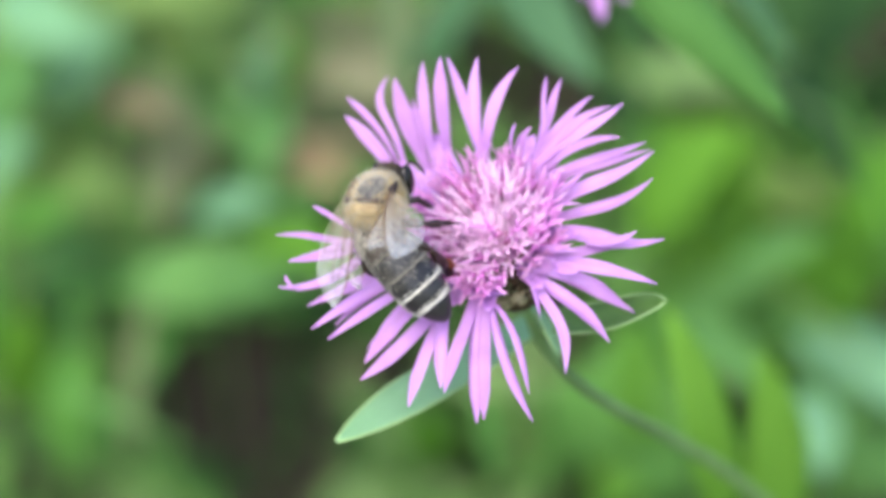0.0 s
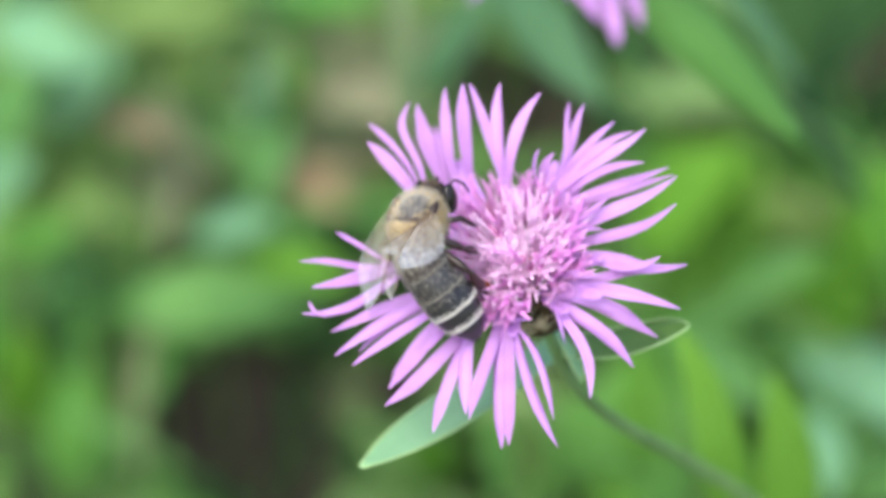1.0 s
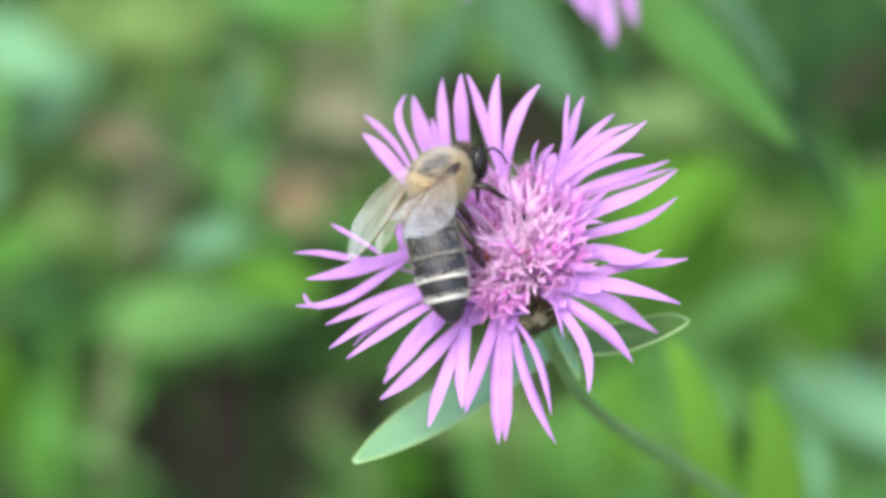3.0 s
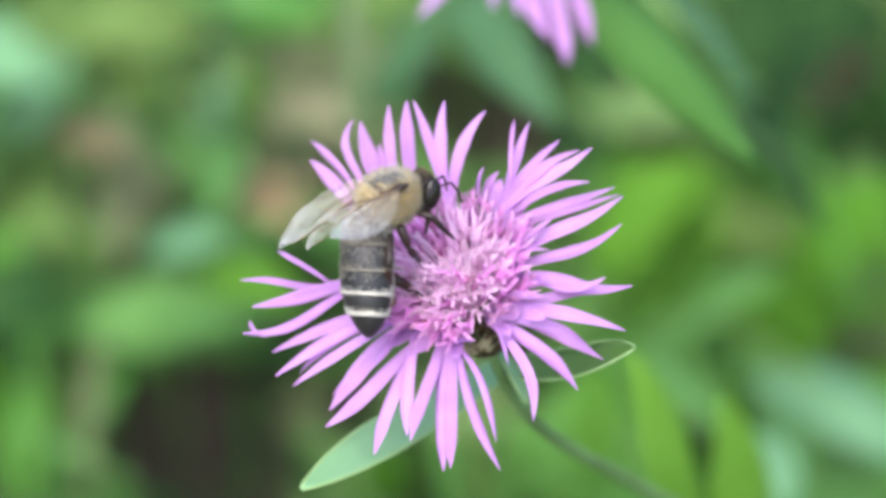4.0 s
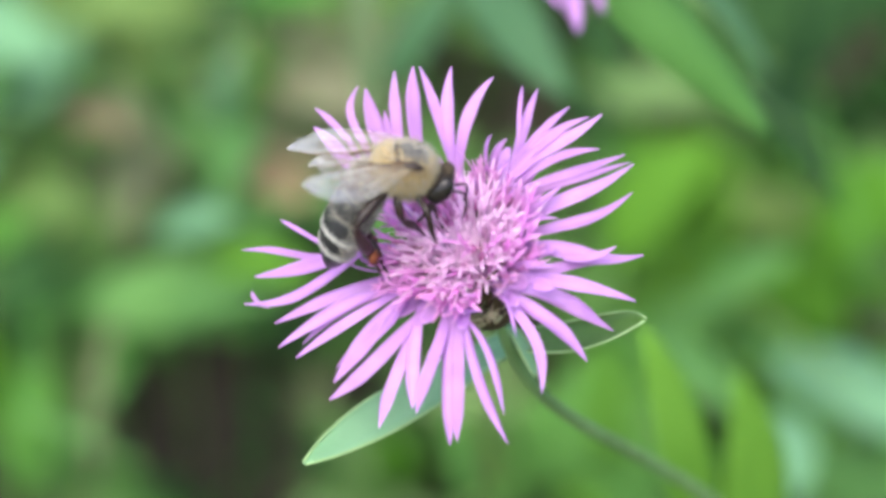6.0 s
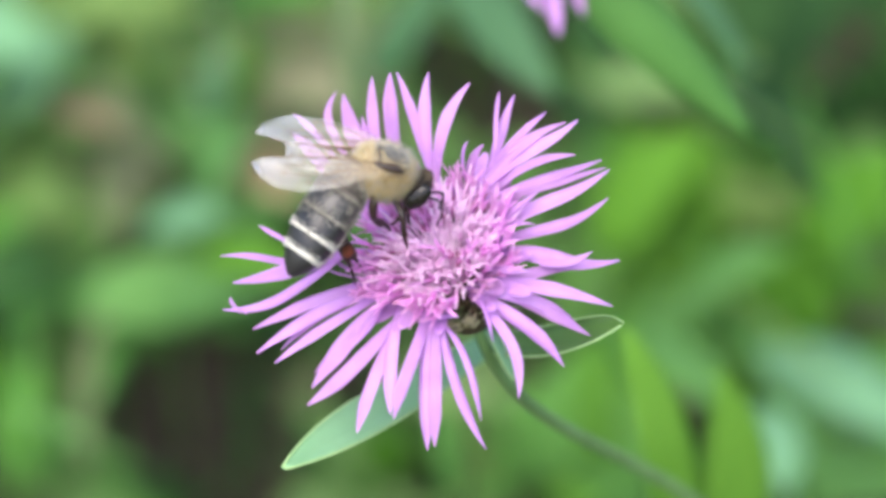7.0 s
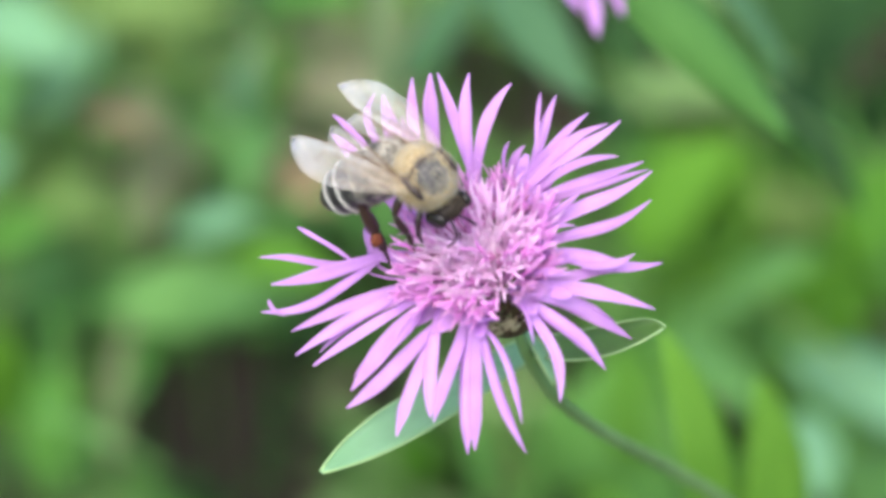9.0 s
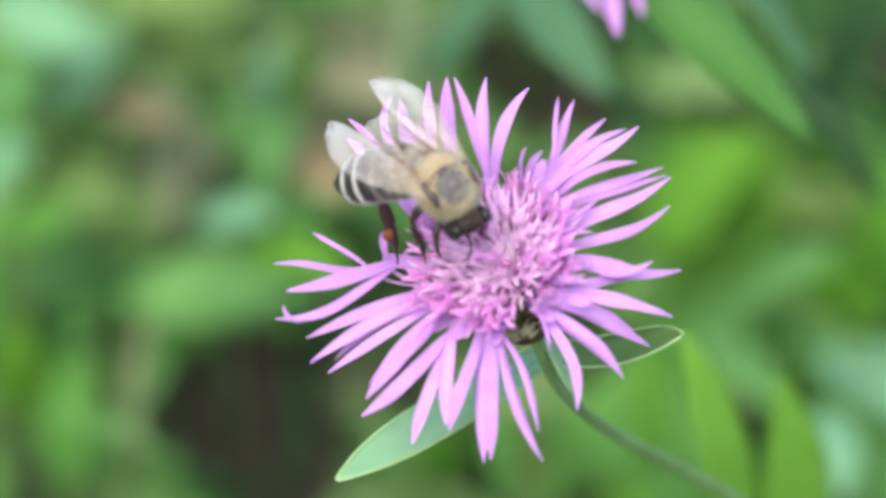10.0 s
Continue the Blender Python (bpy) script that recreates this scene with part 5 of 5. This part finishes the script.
def motions():
    """The bee creeps round the disc; its abdomen, wings and two of its legs turn on the thorax."""
    rows = [
        (0, (-7.32, 1.43, 4.50), (0.32, 0.80, -0.50), (-0.35, 0.50, 0.75), (0.66, -0.75, -0.08), (-0.16, -0.88, -0.44), (0.09, -0.50, 0.86), (0.57, -0.49, -0.66), (0.81, -0.05, -0.58)),
        (0.5, (-6.65, 1.35, 4.50), (0.40, 0.81, -0.42), (-0.35, 0.50, 0.75), (0.64, -0.77, -0.02), (-0.18, -0.76, -0.63), (0.04, -0.48, 0.87), (0.54, -0.46, -0.71), (0.64, -0.16, -0.75)),
        (1, (-6.10, 2.01, 4.50), (0.38, 0.81, -0.45), (-0.38, 0.50, 0.74), (0.58, -0.78, -0.24), (-0.21, -0.77, -0.61), (-0.18, -0.43, 0.88), (0.54, -0.53, -0.65), (0.62, -0.21, -0.76)),
        (1.5, (-6.58, 2.82, 4.50), (0.48, 0.78, -0.40), (-0.40, 0.52, 0.72), (0.64, -0.76, 0.08), (-0.30, -0.80, -0.52), (-0.14, -0.55, 0.82), (0.60, -0.50, -0.62), (0.52, -0.31, -0.79)),
        (2, (-5.02, 3.83, 4.50), (0.81, 0.55, -0.20), (-0.50, 0.60, 0.60), (0.21, -0.97, 0.09), (-0.48, -0.67, -0.57), (-0.17, -0.49, 0.85), (0.42, -0.59, -0.69), (0.43, -0.35, -0.83)),
        (2.2, (-4.49, 4.15, 4.50), (0.76, 0.60, -0.25), (-0.50, 0.58, 0.60), (0.17, -0.98, 0.09), (-0.47, -0.77, -0.43), (-0.18, -0.57, 0.80), (0.38, -0.48, -0.79), (0.37, -0.37, -0.85)),
        (3.3, (-4.33, 4.54, 4.50), (0.61, 0.73, -0.30), (-0.52, 0.52, 0.65), (0.14, -0.99, 0.08), (-0.55, -0.72, -0.42), (-0.29, -0.54, 0.79), (0.31, -0.58, -0.75), (0.25, -0.41, -0.88)),
        (3.5, (-4.39, 5.01, 4.50), (0.58, 0.76, -0.28), (-0.52, 0.52, 0.65), (0.06, -0.99, 0.09), (-0.55, -0.74, -0.38), (-0.25, -0.63, 0.74), (0.24, -0.62, -0.74), (0.23, -0.43, -0.87)),
        (4, (-3.99, 5.14, 4.50), (0.86, 0.45, -0.25), (-0.38, 0.76, 0.50), (-0.05, -1.00, 0.00), (-0.73, -0.54, -0.42), (-0.44, -0.38, 0.81), (-0.06, -0.86, -0.50), (0.31, -0.59, -0.75)),
        (4.5, (-3.59, 5.55, 4.50), (0.99, 0.12, -0.10), (-0.20, 0.92, 0.32), (-0.31, -0.92, -0.22), (-0.81, -0.43, -0.39), (-0.45, -0.43, 0.78), (-0.13, -0.82, -0.56), (0.44, -0.79, -0.43)),
        (5, (-3.17, 5.80, 4.50), (0.99, 0.02, -0.15), (-0.10, 0.90, 0.40), (-0.30, -0.94, -0.18), (-0.93, -0.36, -0.00), (-0.74, -0.37, 0.56), (-0.12, -0.84, -0.53), (0.45, -0.68, -0.58)),
        (5.5, (-2.74, 5.11, 4.50), (0.99, -0.10, -0.07), (0.12, 0.82, 0.52), (-0.48, -0.81, -0.34), (-0.99, -0.16, 0.00), (-0.77, -0.37, 0.51), (-0.13, -0.82, -0.56), (0.45, -0.56, -0.70)),
        (5.7, (-3.28, 4.82, 4.50), (0.99, -0.13, -0.06), (0.15, 0.82, 0.50), (-0.47, -0.72, -0.51), (-0.86, -0.07, -0.51), (-0.70, -0.25, 0.67), (-0.10, -0.78, -0.62), (0.41, -0.54, -0.74)),
        (6.8, (-3.08, 5.12, 4.50), (0.97, -0.24, -0.10), (0.22, 0.85, 0.45), (-0.57, -0.82, -0.13), (-1.00, 0.10, 0.00), (-0.99, 0.01, 0.16), (-0.07, -0.66, -0.75), (0.21, -0.48, -0.85)),
        (7, (-3.04, 5.17, 4.50), (0.96, -0.27, -0.10), (0.25, 0.85, 0.45), (-0.57, -0.82, 0.06), (-0.99, 0.10, -0.00), (-1.00, 0.00, -0.00), (-0.04, -0.68, -0.73), (0.19, -0.46, -0.87)),
        (7.5, (-2.93, 5.33, 4.50), (0.91, -0.42, 0.00), (0.30, 0.62, 0.70), (-0.72, -0.65, -0.24), (-0.99, 0.14, 0.00), (-0.88, 0.02, 0.47), (-0.11, -0.73, -0.67), (0.19, -0.56, -0.81)),
        (8, (-3.42, 5.06, 4.50), (0.75, -0.66, 0.00), (0.25, 0.38, 0.88), (-0.78, -0.51, -0.37), (-0.82, 0.39, -0.41), (-0.93, 0.26, -0.27), (0.02, -0.77, -0.64), (0.19, -0.63, -0.75)),
        (8.5, (-3.39, 4.39, 4.50), (0.71, -0.69, 0.10), (0.20, 0.30, 0.93), (-0.76, -0.39, -0.52), (-0.76, 0.51, -0.41), (-0.91, 0.33, -0.26), (-0.01, -0.70, -0.71), (0.16, -0.70, -0.70)),
        (9, (-3.07, 4.78, 4.50), (0.66, -0.74, 0.06), (0.20, 0.30, 0.93), (-0.74, -0.34, -0.58), (-0.77, 0.55, -0.33), (-0.89, 0.34, -0.29), (-0.10, -0.72, -0.68), (0.10, -0.77, -0.63)),
        (9.5, (-2.80, 4.78, 4.50), (0.58, -0.79, 0.20), (0.20, 0.30, 0.93), (-0.77, -0.11, -0.63), (-0.63, 0.66, -0.41), (-0.73, 0.53, -0.43), (-0.19, -0.57, -0.80), (0.02, -0.79, -0.62)),
        (10, (-2.65, 4.50, 4.50), (0.55, -0.80, 0.22), (0.20, 0.30, 0.93), (-0.82, -0.09, -0.56), (-0.70, 0.65, -0.30), (-0.76, 0.49, -0.43), (-0.24, -0.60, -0.76), (-0.04, -0.79, -0.61)),
    ]
    body_rows, abdomen_rows, left_rows, right_rows, leg_rows, middle_rows = [], [], [], [], [], []

    def frame_of(forward, up):
        x = Vector(forward).normalized()
        y = Vector(up).cross(x).normalized()
        z = x.cross(y)
        return Matrix((x, y, z)).transposed()

    for t, place, forward, back, tail, left, right, foot, step in rows:
        turn = frame_of(forward, back)
        body_rows.append((t, HEAD @ Matrix.Translation(Vector(place) * MM) @ turn.to_4x4()))
        local = turn.transposed()
        abdomen_rows.append((t, pose(-0.0019, 0, -0.0004) @ frame_of(local @ -Vector(tail), (0, 0, 1)).to_4x4()))
        for s, way, keep in ((1, left, left_rows), (-1, right, right_rows)):
            w = frame_of(local @ -Vector(way), Vector((0, s * 0.15, 0.6)) + local @ Vector((0, 0.15, 0.6)))
            keep.append((t, Matrix.Translation(WING_ROOT[s] * MM) @ w.to_4x4()))
        leg_rows.append((t, Matrix.Translation(HIND_ROOT[-1] * MM) @ frame_of(local @ -Vector(foot), Vector((-0.3, -0.8, 0.1)).lerp(Vector((-0.9, -0.5, 0.3)), min(1, max(0, (t - 5.5) / 1.3)))).to_4x4()))
        middle_rows.append((t, Matrix.Translation(MIDDLE_ROOT[-1] * MM) @ frame_of(local @ -Vector(step), (-0.4, -0.9, 0.3)).to_4x4()))
    walk(bee, body_rows)
    walk(hind_legs[-1], leg_rows)
    walk(middle_legs[-1], middle_rows)
    walk(abdomen, abdomen_rows)
    walk(wings[1], left_rows)
    walk(wings[-1], right_rows)


motions()
